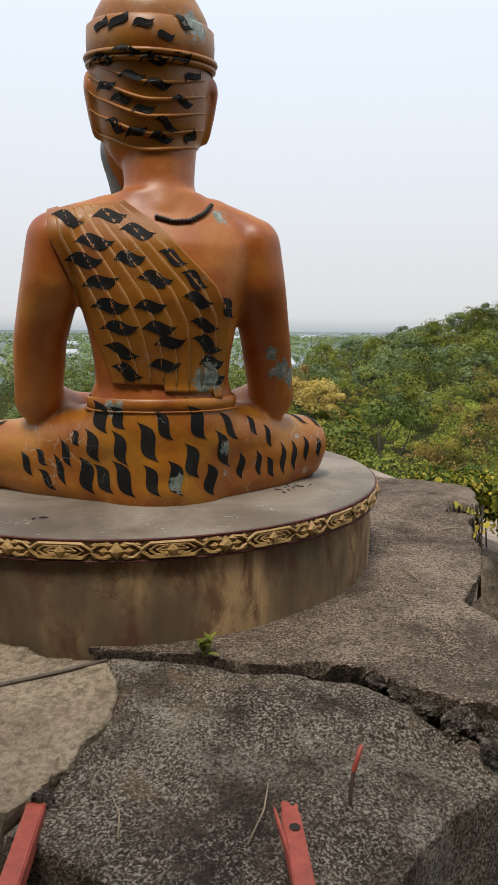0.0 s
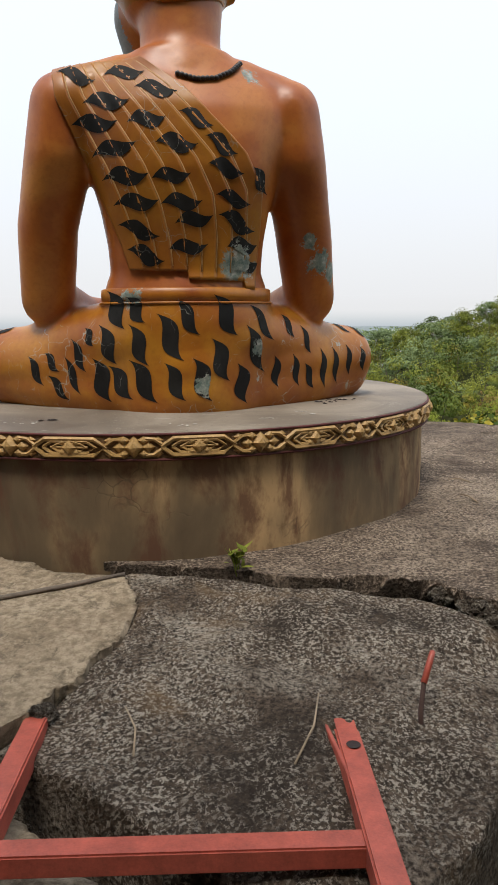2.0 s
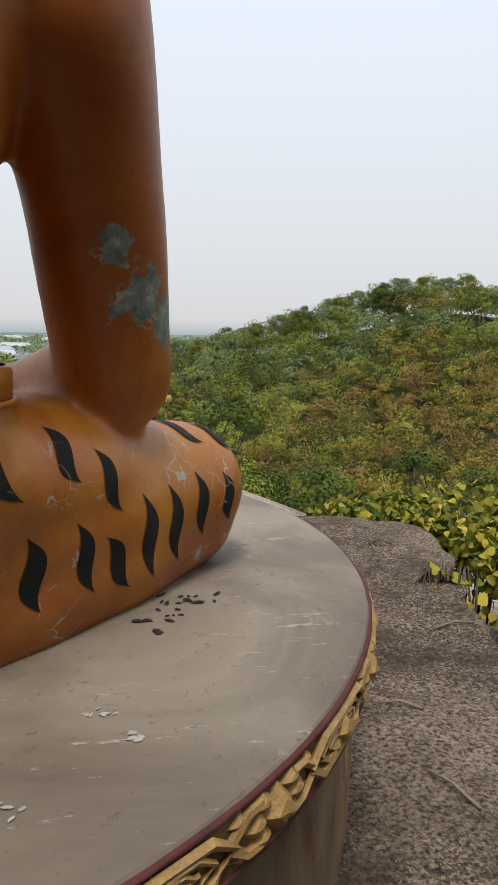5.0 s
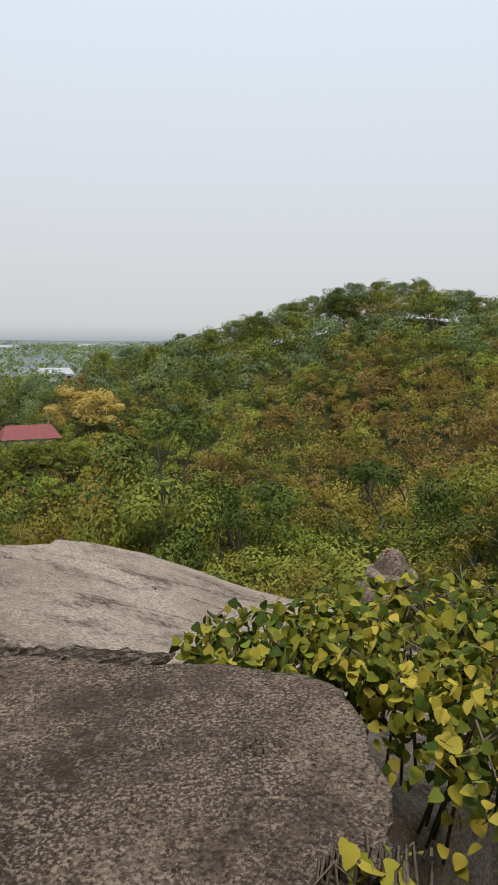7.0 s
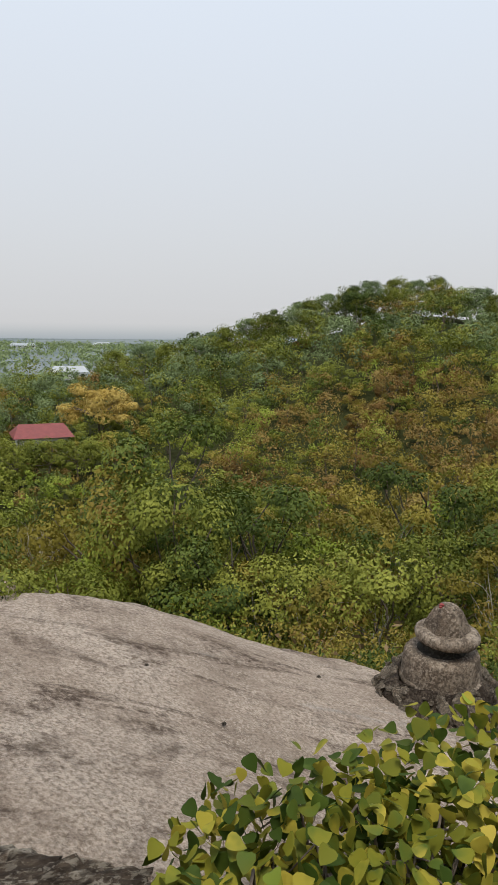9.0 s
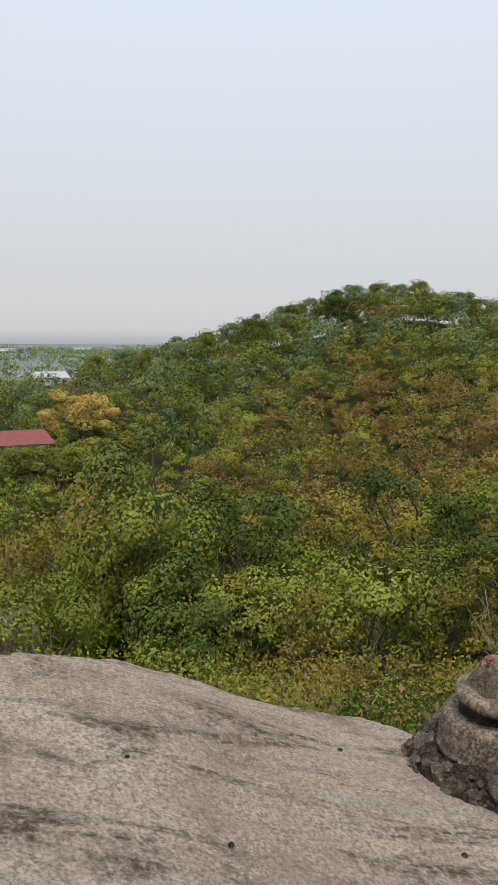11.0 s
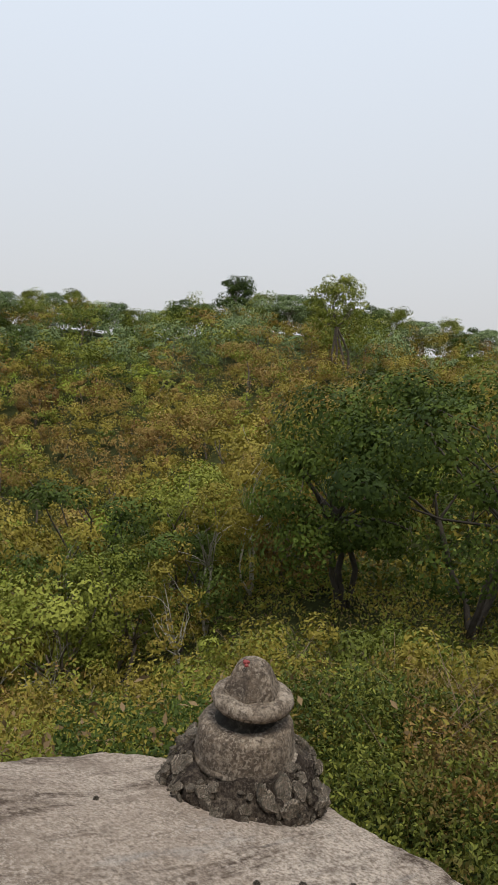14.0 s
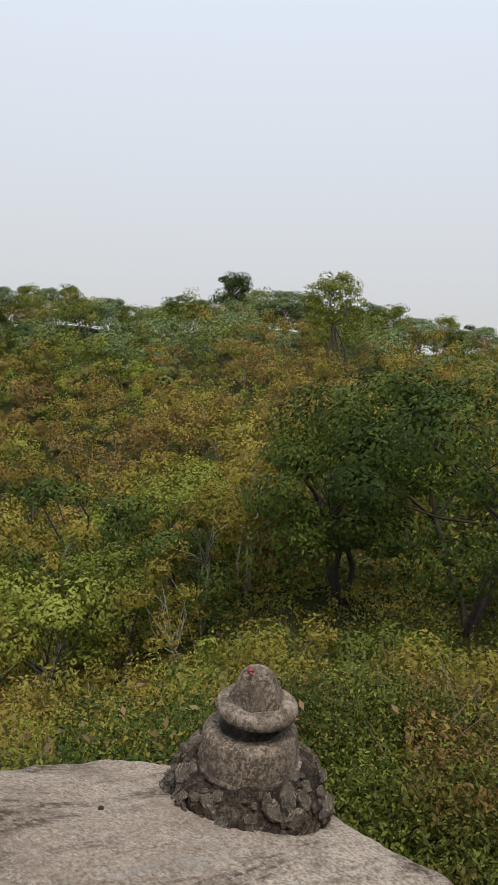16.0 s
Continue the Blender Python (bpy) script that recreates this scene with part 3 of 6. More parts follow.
slab("granite_slab", [(0.6, 13.3), (2.0, 14.3), (3.21, 14.9), (3.64, 15.3), (4.34, 15.72), (4.83, 15.72), (5.22, 15.64), (5.7, 15.75), (6.13, 15.70), (6.45, 15.52),
                      (6.98, 15.2), (7.08, 14.7), (7.0, 14.31), (7.03, 13.95), (7.06, 13.6), (6.9, 12.6), (5.9, 11.9), (4.9, 11.45), (4.0, 11.5), (2.4, 11.8), (0.6, 12.0)],
     dome, ROCK_PALE, "smooth pale granite dome with dark water stains", step=0.045, rough=0.014, grain=1.1, jag=0.05, seed=41, lip=0.03, steep=5.0, depth=2.2)


# ---- the round plinth ----
PX, PY = 1.53, 9.32
RIM = 1.735


def bent(points, out=0.0):
    """Flat ornament points (along, proud, up) bent round the rim."""
    res = []
    for a, p, u in points:
        w, r = a / RIM, RIM + p
        res.append((r * math.sin(w), -r * math.cos(w), u))
    return res


def lozenge(a, u, wa, wu, h):
    """A four-sided boss with a blunt tip."""
    base = [(a - wa, 0, u), (a, 0, u - wu), (a + wa, 0, u), (a, 0, u + wu)]
    mid = [(a + (x - a) * 0.45, h * 0.8, u + (z - u) * 0.45) for x, _, z in base]
    v = bent(base + mid + [(a, h, u)])
    f = [(i, (i + 1) % 4, 4 + (i + 1) % 4, 4 + i) for i in range(4)] + [(4 + i, 4 + (i + 1) % 4, 8) for i in range(4)]
    return v, f


def ridge(pts, r, h):
    return tube(bent([(a, h, u) for a, u in pts]), [r] * len(pts), 5)


def cartouche_mesh():
    z, pieces = 0.51, []
    for s, k in ((1.0, 0.0115), (0.72, 0.0085), (0.46, 0.007)):
        w, h = 0.165 * s, 0.036 * s
        pts = [(-w, 0), (-w * 0.68, h), (w * 0.68, h), (w, 0), (w * 0.68, -h), (-w * 0.68, -h), (-w, 0)]
        pieces.append(ridge([(a, z + u) for a, u in pts], k, 0.006))
    pieces.append(ridge([(-0.085, z), (0.085, z)], 0.006, 0.006))
    pieces.append(lozenge(0, z, 0.042, 0.046, 0.028))
    for a in (-0.032, 0.032):
        for u in (-0.022, 0.022):
            pieces.append(lozenge(a, z + u, 0.024, 0.022, 0.016))
    v, f = join(pieces)
    return mesh_of("cartouche", v, f, [GOLD])


def rosette_mesh():
    z, pieces = 0.51, []
    pieces.append(lozenge(0, z, 0.05, 0.05, 0.032))
    for sx in (-1, 1):
        pieces.append(lozenge(sx * 0.062, z, 0.034, 0.028, 0.019))
        for u in (-0.03, 0.03):
            pieces.append(lozenge(sx * 0.045, z + u, 0.032, 0.022, 0.018))
            pieces.append(ridge([(sx * 0.05, z + u * 1.25), (sx * 0.09, z + u * 1.15), (sx * 0.13, z + u * 0.2)], 0.009, 0.006))
            pieces.append(lozenge(sx * 0.105, z + u, 0.026, 0.018, 0.012))
    v, f = join(pieces)
    return mesh_of("rosette", v, f, [GOLD])


def round_plinth():
    root = new("round_plinth")
    root.location = (PX, PY, 0)
    tagged(root, "round stained concrete plinth with gilt moulded rim on rock", "plinth")
    n = 160
    part_mesh("drum", mesh_of("drum", *lathe([(1.70, -0.25), (1.70, 0.0), (1.703, 0.2), (1.70, 0.44), (1.70, 0.452)], n, 0.0012, 4), [PLINTH], smooth=True), root, "water-stained cracked cement render")
    part_mesh("top", mesh_of("top", *lathe([(1.70, 0.53), (1.733, 0.568), (1.727, 0.575), (1.3, 0.576), (0.7, 0.577)], n, 0.0006, 5), [SCREED]), root, "smooth grey-brown screed, scuffed and flaking")
    part_mesh("rim_band", mesh_of("rim_band", *lathe([(1.69, 0.455), (1.735, 0.458), (1.735, 0.562), (1.69, 0.566)], n), [GILT_GROUND]), root, "dull gilt ground of the moulding")
    for z in (0.452, 0.565):
        part_mesh("lip", mesh_of("lip", *lathe([(1.70, z - 0.008), (1.739, z - 0.006), (1.742, z), (1.739, z + 0.005), (1.70, z + 0.006)], n, 0.0012, 7), [MAROON], smooth=True), root, "chipped maroon edge")
    cm, rm = cartouche_mesh(), rosette_mesh()
    first = math.atan2(2.235 - PX, -(7.777 - PY))
    for i in range(19):
        for me, off in ((rm, 0.0), (cm, 0.5)):
            ob = part_mesh(me.name.split(".")[0], me, root)
            ob.matrix_basis = pose(0, 0, 0, 0, 0, math.degrees(first) + (i + off) * 360 / 19)


round_plinth()

# ---- the seated statue ----
STAND = pose(1.70, 8.85, 0, 0, 0, 12)


def oval_stack(rows, sides=40, power=2.3):
    """A closed body through ovals: z, middle x, middle y, half width, half depth."""
    verts, faces = [], []
    for z, cx, cy, rx, ry in rows:
        for k in range(sides):
            w = 2 * math.pi * k / sides
            c, s = math.cos(w), math.sin(w)
            verts.append((cx + rx * math.copysign(abs(c) ** (2 / power), c), cy + ry * math.copysign(abs(s) ** (2 / power), s), z))
    for i in range(len(rows) - 1):
        for k in range(sides):
            faces.append((i * sides + k, i * sides + (k + 1) % sides, (i + 1) * sides + (k + 1) % sides, (i + 1) * sides + k))
    faces.append(tuple(range(sides))[::-1])
    faces.append(tuple((len(rows) - 1) * sides + k for k in range(sides)))
    return verts, faces


def limb(pts, radii, sides=24, rings=9):
    """A round limb with rounded ends, through a few joints."""
    p = [Vector(q) for q in pts]
    line, rad = [], []
    for i in range(len(p) - 1):
        for k in range(rings):
            t = k / rings
            line.append(p[i].lerp(p[i + 1], t))
            rad.append(radii[i] + (radii[i + 1] - radii[i]) * smooth_step(t))
    line.append(p[-1])
    rad.append(radii[-1])
    a, b = (line[0] - line[1]).normalized(), (line[-1] - line[-2]).normalized()
    caps = (0.35, 0.65, 0.87, 0.98)
    line = [line[0] + a * rad[0] * c for c in caps[::-1]] + line + [line[-1] + b * rad[-1] * c for c in caps]
    rad = [rad[0] * math.sqrt(1 - c * c) for c in caps[::-1]] + rad + [rad[-1] * math.sqrt(1 - c * c) for c in caps]
    return tube(line, rad, sides)


def smooth_step(t):
    return t * t * (3 - 2 * t)


AXIS = 0.05


def statue_body():
    pieces = [oval_stack([(0.50, 0, -0.22, 0.42, 0.38), (0.60, 0, -0.23, 0.46, 0.40), (0.75, 0, -0.235, 0.47, 0.405), (0.92, 0, -0.25, 0.49, 0.40), (1.05, 0, -0.29, 0.50, 0.37),
                          (1.16, 0, -0.335, 0.455, 0.31), (1.23, 0, -0.35, 0.435, 0.28), (1.28, 0, -0.35, 0.42, 0.265)], 48, 2.0)]
    pieces.append(oval_stack([(1.10, 0, -0.34, 0.42, 0.26), (1.30, 0, -0.345, 0.405, 0.262), (1.45, 0, -0.355, 0.415, 0.28), (1.62, 0, -0.365, 0.445, 0.31), (1.80, 0, -0.37, 0.495, 0.33),
                              (1.96, 0, -0.365, 0.55, 0.325), (2.10, 0, -0.36, 0.60, 0.30), (2.20, 0, -0.35, 0.59, 0.255), (2.28, 0, -0.33, 0.48, 0.22), (2.35, 0, -0.31, 0.33, 0.21), (2.42, 0, -0.30, 0.25, 0.20)], 48, 2.5))
    for s in (-1, 1):
        pieces.append(limb([(s * -0.03, -0.39, 0.82), (s * 0.384, -0.176, 0.82), (s * 0.634, -0.044, 0.82), (s * 1.0, 0.14, 0.81)], [0.27, 0.27, 0.25, 0.21]))
        pieces.append(limb([(s * -0.03, -0.39, 0.69), (s * 0.384, -0.176, 0.69), (s * 0.634, -0.044, 0.70), (s * 1.0, 0.14, 0.73)], [0.262, 0.262, 0.24, 0.185]))
        pieces.append(limb([(s * 0.18, -0.38, 0.98), (s * 0.5, -0.16, 0.92), (s * 0.8, 0.04, 0.86)], [0.24, 0.225, 0.20]))
        pieces.append(limb([(s * 0.96, 0.15, 0.77), (s * 0.35, 0.48, 0.74), (s * -0.2, 0.55, 0.74)], [0.19, 0.15, 0.12]))
        out, up = (-0.02, -0.025) if s < 0 else (0.0, -0.035)
        pieces.append(limb([(s * 0.585 + up, -0.42, 2.12), (s * 0.615 + up, -0.40, 1.9), (s * 0.69 + out - 0.02, -0.25, 1.55), (s * 0.74 + out, -0.12, 1.18)], [0.165, 0.172, 0.16, 0.150]))
        pieces.append(limb([(s * 0.74 + out, -0.11, 1.17), (s * 0.55 + out, 0.15, 1.08), (s * 0.2, 0.36, 1.05)], [0.150, 0.12, 0.095]))
        pieces.append(limb([(s * 0.30, -0.35, 2.27), (s * 0.54 + up, -0.40, 2.15)], [0.13, 0.155]))
        pieces.append(oval_stack([(2.74, s * 0.315 - 0.035, -0.14, 0.03, 0.03), (2.79, s * 0.325 - 0.035, -0.16, 0.035, 0.06), (2.9, s * 0.352 - 0.035, -0.17, 0.03, 0.09), (3.02, s * 0.374 - 0.035, -0.18, 0.028, 0.11), (3.09, s * 0.37 - 0.035, -0.18, 0.025, 0.08), (3.12, s * 0.362 - 0.035, -0.17, 0.02, 0.04)], 20, 2.0))
    pieces.append(limb([(0, -0.30, 2.25), (0, -0.265, 2.45), (0, -0.21, 2.85)], [0.255, 0.212, 0.24]))
    pieces.append(oval_stack([(2.58, -0.035, -0.17, 0.192, 0.20), (2.66, -0.035, -0.175, 0.254, 0.27), (2.78, -0.035, -0.175, 0.312, 0.325), (2.95, -0.035, -0.175, 0.341, 0.355), (3.12, -0.035, -0.175, 0.350, 0.365),
                              (3.26, -0.035, -0.175, 0.357, 0.372), (3.40, -0.035, -0.17, 0.341, 0.355), (3.50, -0.035, -0.16, 0.288, 0.31), (3.60, -0.035, -0.14, 0.211, 0.24), (3.70, -0.035, -0.11, 0.115, 0.13), (3.74, -0.035, -0.10, 0.048, 0.06)], 48, 2.05))
    pieces.append(limb([(-0.15, 0.10, 2.74), (-0.13, 0.13, 2.5), (-0.08, 0.12, 2.28)], [0.20, 0.16, 0.05]))
    v, f = join(pieces)
    v = [(a + AXIS, b, c) for a, b, c in v]
    raw = bpy.data.objects.new("form", mesh_of("form", v, f, []))
    scene.collection.objects.link(raw)
    r = raw.modifiers.new("r", "REMESH")
    r.mode, r.voxel_size = "VOXEL", 0.017
    sm = raw.modifiers.new("s", "SMOOTH")
    sm.factor, sm.iterations = 0.5, 14
    dg = bpy.context.evaluated_depsgraph_get()
    body = bpy.data.meshes.new_from_object(raw.evaluated_get(dg))
    bpy.data.objects.remove(raw)
    return body


def arm_near(p):
    """Whether a place belongs to an arm."""
    q = Vector((abs(p.x - AXIS), p.y, p.z))
    for a, b in (((0.615, -0.40, 1.9), (0.74, -0.12, 1.18)), ((0.74, -0.11, 1.17), (0.55, 0.15, 1.08)), ((0.55, 0.15, 1.08), (0.2, 0.36, 1.05))):
        a, b = Vector(a), Vector(b)
        t = max(0, min(1, (q - a).dot(b - a) / (b - a).length_squared))
        if (q - a.lerp(b, t)).length < 0.185:
            return q.z > 0.985 - 0.03 * t
    return False


def seated_statue():
    from_back = Vector((0, 1, 0))
    body = statue_body()
    n = len(body.vertices)
    co = np.empty(n * 3)
    body.vertices.foreach_get("co", co)
    co = co.reshape(-1, 3)
    verts = [tuple(c) for c in co]
    faces, index = [], []
    for p in body.polygons:
        c = p.center
        mat = 0
        if c.y > 0.0 and 2.2 < c.z < 2.85 and abs(c.x - AXIS + 0.1) < 0.4:
            mat = 4
        elif c.z > 2.655 + 0.25 * max(0, c.y + 0.12) and abs(c.x - AXIS + 0.035) < 0.352 - 0.02 * (c.z < 3.15) and (c.y < -0.05 or c.z > 3.15):
            mat = 1
        elif c.z < 1.20 and not arm_near(c):
            mat = 2
        faces.append(tuple(p.vertices))
        index.append(mat)
    from mathutils.bvhtree import BVHTree
    tree = BVHTree.FromPolygons([Vector(v) for v in verts], faces)

    def on_back(x, z, way=from_back, lift=0.0, off=None):
        w = Vector(way).normalized()
        o = Vector((x, -0.3, z)) - w * 3 if off is None else Vector(off) - w * 3
        hit, nrm, _, _ = tree.ray_cast(o, w)
        if hit is None:
            return None
        if nrm.dot(w) > 0:
            nrm = -nrm
        return hit + nrm * lift

    def add(vs, fs, mat):
        base = len(verts)
        verts.extend(tuple(v) for v in vs)
        faces.extend(tuple(base + i for i in q) for q in fs)
        index.extend([mat] * len(fs))

    def sheet(grid, mat, lift_edge=0.03):
        """A raised sheet from a grid of places with its edges turned in to the body."""
        rows, cols = len(grid), len(grid[0])
        flat = [p for row in grid for p in row]
        fs = [(i * cols + j, i * cols + j + 1, (i + 1) * cols + j + 1, (i + 1) * cols + j) for i in range(rows - 1) for j in range(cols - 1)]
        border = [(0, j) for j in range(cols)] + [(i, cols - 1) for i in range(1, rows)] + [(rows - 1, j) for j in range(cols - 2, -1, -1)] + [(i, 0) for i in range(rows - 2, 0, -1)]
        inner = [flat[i * cols + j] + Vector((0, lift_edge, 0)) for i, j in border]
        k0 = len(flat)
        for k in range(len(border)):
            a, b = border[k], border[(k + 1) % len(border)]
            fs.append((a[0] * cols + a[1], k0 + k, k0 + (k + 1) % len(border), b[0] * cols + b[1]))
        add(flat + inner, fs, mat)

    def curve_at(pts, t):
        u = t * (len(pts) - 1)
        i = min(int(u), len(pts) - 2)
        k = u - i
        return pts[i][0] * (1 - k) + pts[i + 1][0] * k, pts[i][1] * (1 - k) + pts[i + 1][1] * k

    # the robe thrown over one shoulder, laid in pleats down the back
    left = [(-0.60, 2.285), (-0.585, 2.12), (-0.51, 1.96), (-0.43, 1.78), (-0.36, 1.60), (-0.29, 1.43), (-0.255, 1.31)]
    right = [(-0.17, 2.35), (0.02, 2.20), (0.18, 2.03), (0.34, 1.87), (0.43, 1.70), (0.425, 1.48), (0.40, 1.29)]
    grid, rows, cols, pleats = [], 70, 90, 9

    def robe_lift(u):
        return 0.012 + 0.016 * ((u * pleats) % 1.0)

    for i in range(rows + 1):
        t = i / rows
        a, b = curve_at(left, t), curve_at(right, t)
        row = []
        for j in range(cols + 1):
            u = j / cols
            x, z = a[0] + (b[0] - a[0]) * u, a[1] + (b[1] - a[1]) * u
            if t > 0.9:
                z += 0.02 * math.floor(u * 2.2) * (t - 0.9) / 0.1 * -2
            p = on_back(x, z)
            if p is None:
                p = row[-1].copy() if row else Vector((x, -0.40, z))
            else:
                p = p + Vector((0, -robe_lift(u), 0))
            row.append(p)
        grid.append(row)
    sheet(grid, 1)
    # pale piping along the pleats
    for k in range(1, pleats):
        line = []
        for i in range(2, rows - 1, 2):
            p = grid[i][min(cols, int(cols * k / pleats))]
            line.append(p + Vector((0, -0.004, 0)))
        add(*tube(line, [0.0045] * len(line), 5), 6)
    # the robe folded over the top of the shoulder
    top = []
    for i in range(9):
        w = math.radians(-15 + i * 20)
        row = []
        for j in range(25):
            u = j / 24
            x = -0.60 + 0.45 * u
            zc = 2.285 + 0.065 * u
            row.append(Vector((x, -0.33 - 0.22 * math.cos(w), zc - 0.10 + 0.12 * math.sin(w) + 0.016 * ((u * 6) % 1.0) - 0.03 * u)))
        top.append(row)
    sheet(top, 1, 0.0)

    # bands: belt, hem of the wrap, and the two turns round the hat
    def hoop(rx, ry, cy, z, h, proud, mat, tilt=0.0, mid=0.0):
        vs, fs, m = [], [], 72
        for k in range(m):
            w = 2 * math.pi * k / m
            c, s = math.cos(w), math.sin(w)
            zz = z + tilt * s
            for r, dz in ((0, -h), (proud, -h * 0.8), (proud * 1.15, 0), (proud, h * 0.8), (0, h)):
                vs.append(Vector((AXIS + mid + (rx + r) * c, cy + (ry + r) * s, zz + dz)))
        for k in range(m):
            for q in range(4):
                fs.append((k * 5 + q, ((k + 1) % m) * 5 + q, ((k + 1) % m) * 5 + q + 1, k * 5 + q + 1))
        add(vs, fs, mat)

    hoop(0.448, 0.292, -0.345, 1.185, 0.036, 0.012, 2)
    hoop(0.462, 0.305, -0.34, 1.145, 0.006, 0.008, 2)
    hoop(0.354, 0.368, -0.175, 3.27, 0.105, 0.022, 1, 0.045, -0.035)
    hoop(0.364, 0.378, -0.175, 3.185, 0.016, 0.03, 1, 0.055, -0.035)
    hoop(0.364, 0.378, -0.175, 3.15, 0.014, 0.02, 1, 0.055, -0.035)

    # folds of the head cloth
    for k in range(5):
        z0 = 3.05 - 0.085 * k
        line = []
        for j in range(25):
            u = -1 + 2 * j / 24
            x = 0.33 * u - 0.02
            z = z0 - 0.075 * (1 - u * u) + (0.10 * max(0, -u) ** 1.5)
            p = on_back(x, z, lift=0.004)
            if p:
                line.append(p)
        if len(line) > 4:
            add(*tube(line, [0.004 + 0.010 * math.sin(math.pi * (i + 0.3) / len(line)) for i in range(len(line))], 6), 1)

    # stripes, each a flame-shaped patch of paint
    def stripe(x, z, length, width, turn, way=from_back, off=None, mat=3, lift=0.004, bend=0.42):
        rows_, n_ = [], 16
        w = Vector(way).normalized()
        side = Vector((0, 0, 1)).cross(w).normalized() * -1
        if side.x < 0:
            side = -side
        for i in range(n_ + 1):
            t = i / n_
            s = (t - 0.5) * length
            wid = 1.1 * width * (math.sin(math.pi * t) ** 1.5)
            mid = bend * width * math.sin(2 * math.pi * t)
            row = []
            for q in (-0.5, -0.17, 0.17, 0.5):
                a, b = s, mid + q * wid
                da, db = a * math.cos(turn) - b * math.sin(turn), a * math.sin(turn) + b * math.cos(turn)
                centre = Vector((x, -0.3, z)) if off is None else Vector(off)
                row.append(centre + side * da + Vector((0, 0, 1)) * db)
            rows_.append(row)
        out = []
        for row in rows_:
            r2 = []
            for c in row:
                hit, nrm, _, _ = full.ray_cast(c - w * 3, w)
                if hit is None:
                    return
                if nrm.dot(w) > 0:
                    nrm = -nrm
                if off is not None and arm_near(hit):
                    return
                r2.append(hit + nrm * lift)
            out.append(r2)
        flat = [p for r in out for p in r]
        ys = [p.dot(w) for p in flat]
        if max(ys) - min(ys) > 0.35:
            return
        add(flat, [(i * 4 + j, i * 4 + j + 1, i * 4 + j + 5, i * 4 + j + 4) for i in range(n_) for j in range(3)], mat)

    full = BVHTree.FromPolygons([Vector(v) for v in verts], faces)
    rng = random.Random(5)
    # each mark: where it lies, its length, and its turn in degrees
    robe_marks = [(-0.48, 2.23, 0.19, -10), (-0.25, 2.25, 0.2, 6), (-0.1, 2.16, 0.21, -3), (-0.34, 2.1, 0.23, 3), (-0.4, 2, 0.23, 3),
                  (-0.15, 2.01, 0.19, 10), (0.09, 2.02, 0.18, -21), (-0.31, 1.88, 0.23, 16), (-0.01, 1.9, 0.21, 0), (0.21, 1.9, 0.18, -25),
                  (-0.26, 1.75, 0.23, 6), (-0.04, 1.75, 0.2, 9), (0.23, 1.79, 0.19, -10), (0.41, 1.75, 0.15, -52), (-0.21, 1.63, 0.23, 6),
                  (0.01, 1.63, 0.21, 6), (0.27, 1.65, 0.19, -10), (-0.2, 1.5, 0.22, -15), (0.07, 1.55, 0.2, 13), (0.29, 1.54, 0.21, -19),
                  (-0.17, 1.38, 0.2, -16), (0.04, 1.42, 0.21, 9), (0.32, 1.43, 0.17, 8), (0.34, 1.33, 0.16, 21)]
    for x, z, size, lean in robe_marks:
        stripe(x, z, size, 0.072 * rng.uniform(0.9, 1.1), math.radians(lean), lift=0.0035, bend=0.22)
    wrap_marks = [(-0.33, 1.11, 0.22, -66), (-0.23, 1.11, 0.16, -54), (0.03, 1.07, 0.22, -55), (0.23, 1.08, 0.25, -58), (-0.38, 0.93, 0.23, -66),
                  (-0.22, 0.93, 0.24, -65), (-0.06, 0.97, 0.28, -61), (0.2, 0.85, 0.25, -66), (0.4, 0.9, 0.29, -65), (-0.42, 0.74, 0.26, -67),
                  (-0.32, 0.73, 0.22, -54), (-0.2, 0.74, 0.27, -57), (-0.04, 0.74, 0.23, -61), (0.1, 0.75, 0.25, -66), (0.32, 0.72, 0.23, -75)]
    for x, z, size, lean in wrap_marks:
        stripe(x, z, size, 0.082 * rng.uniform(0.85, 1.1), math.radians(lean), lift=0.0025, bend=0.26)
    thigh_marks = [(0.44, -0.52, 1.04, 0.26, -46), (0.53, -0.42, 0.77, 0.19, -77), (0.66, -0.34, 0.77, 0.2, -71), (0.76, -0.29, 0.73, 0.18, -59),
                   (0.85, -0.22, 0.77, 0.25, -77), (0.94, -0.16, 0.78, 0.24, -75), (1.04, -0.09, 0.81, 0.2, -77), (1.15, -0.03, 0.81, 0.16, -74),
                   (0.61, -0.36, 1.02, 0.16, -62), (0.73, -0.29, 0.94, 0.18, -65), (-0.54, -0.36, 0.87, 0.2, -63), (-0.7, -0.27, 0.83, 0.14, -46),
                   (-0.58, -0.33, 0.76, 0.23, -65), (-0.79, -0.2, 0.78, 0.19, -59), (-0.67, -0.28, 0.69, 0.19, -45),
                   (-0.48, -0.41, 0.97, 0.12, -57)]
    for x, y, z, size, lean in thigh_marks:
        way = Vector((math.copysign(0.55, -x), 1, -0.25 * (z > 0.95)))
        stripe(0, 0, size, 0.056 * rng.uniform(0.85, 1.1), math.radians(lean), way, (x, y, z), lift=0.0025, bend=0.26)
    # the backs of the thighs round the knee, and their tops
    for sx in (-1, 1):
        for u, z in ((0.98, 0.97), (1.10, 0.94)):
            stripe(0, 0, 0.17, 0.04, math.radians(-52 * sx), Vector((-sx * 0.5, 1, -0.5)), (sx * u, 0.45 * (u - 0.3) - 0.2, z))
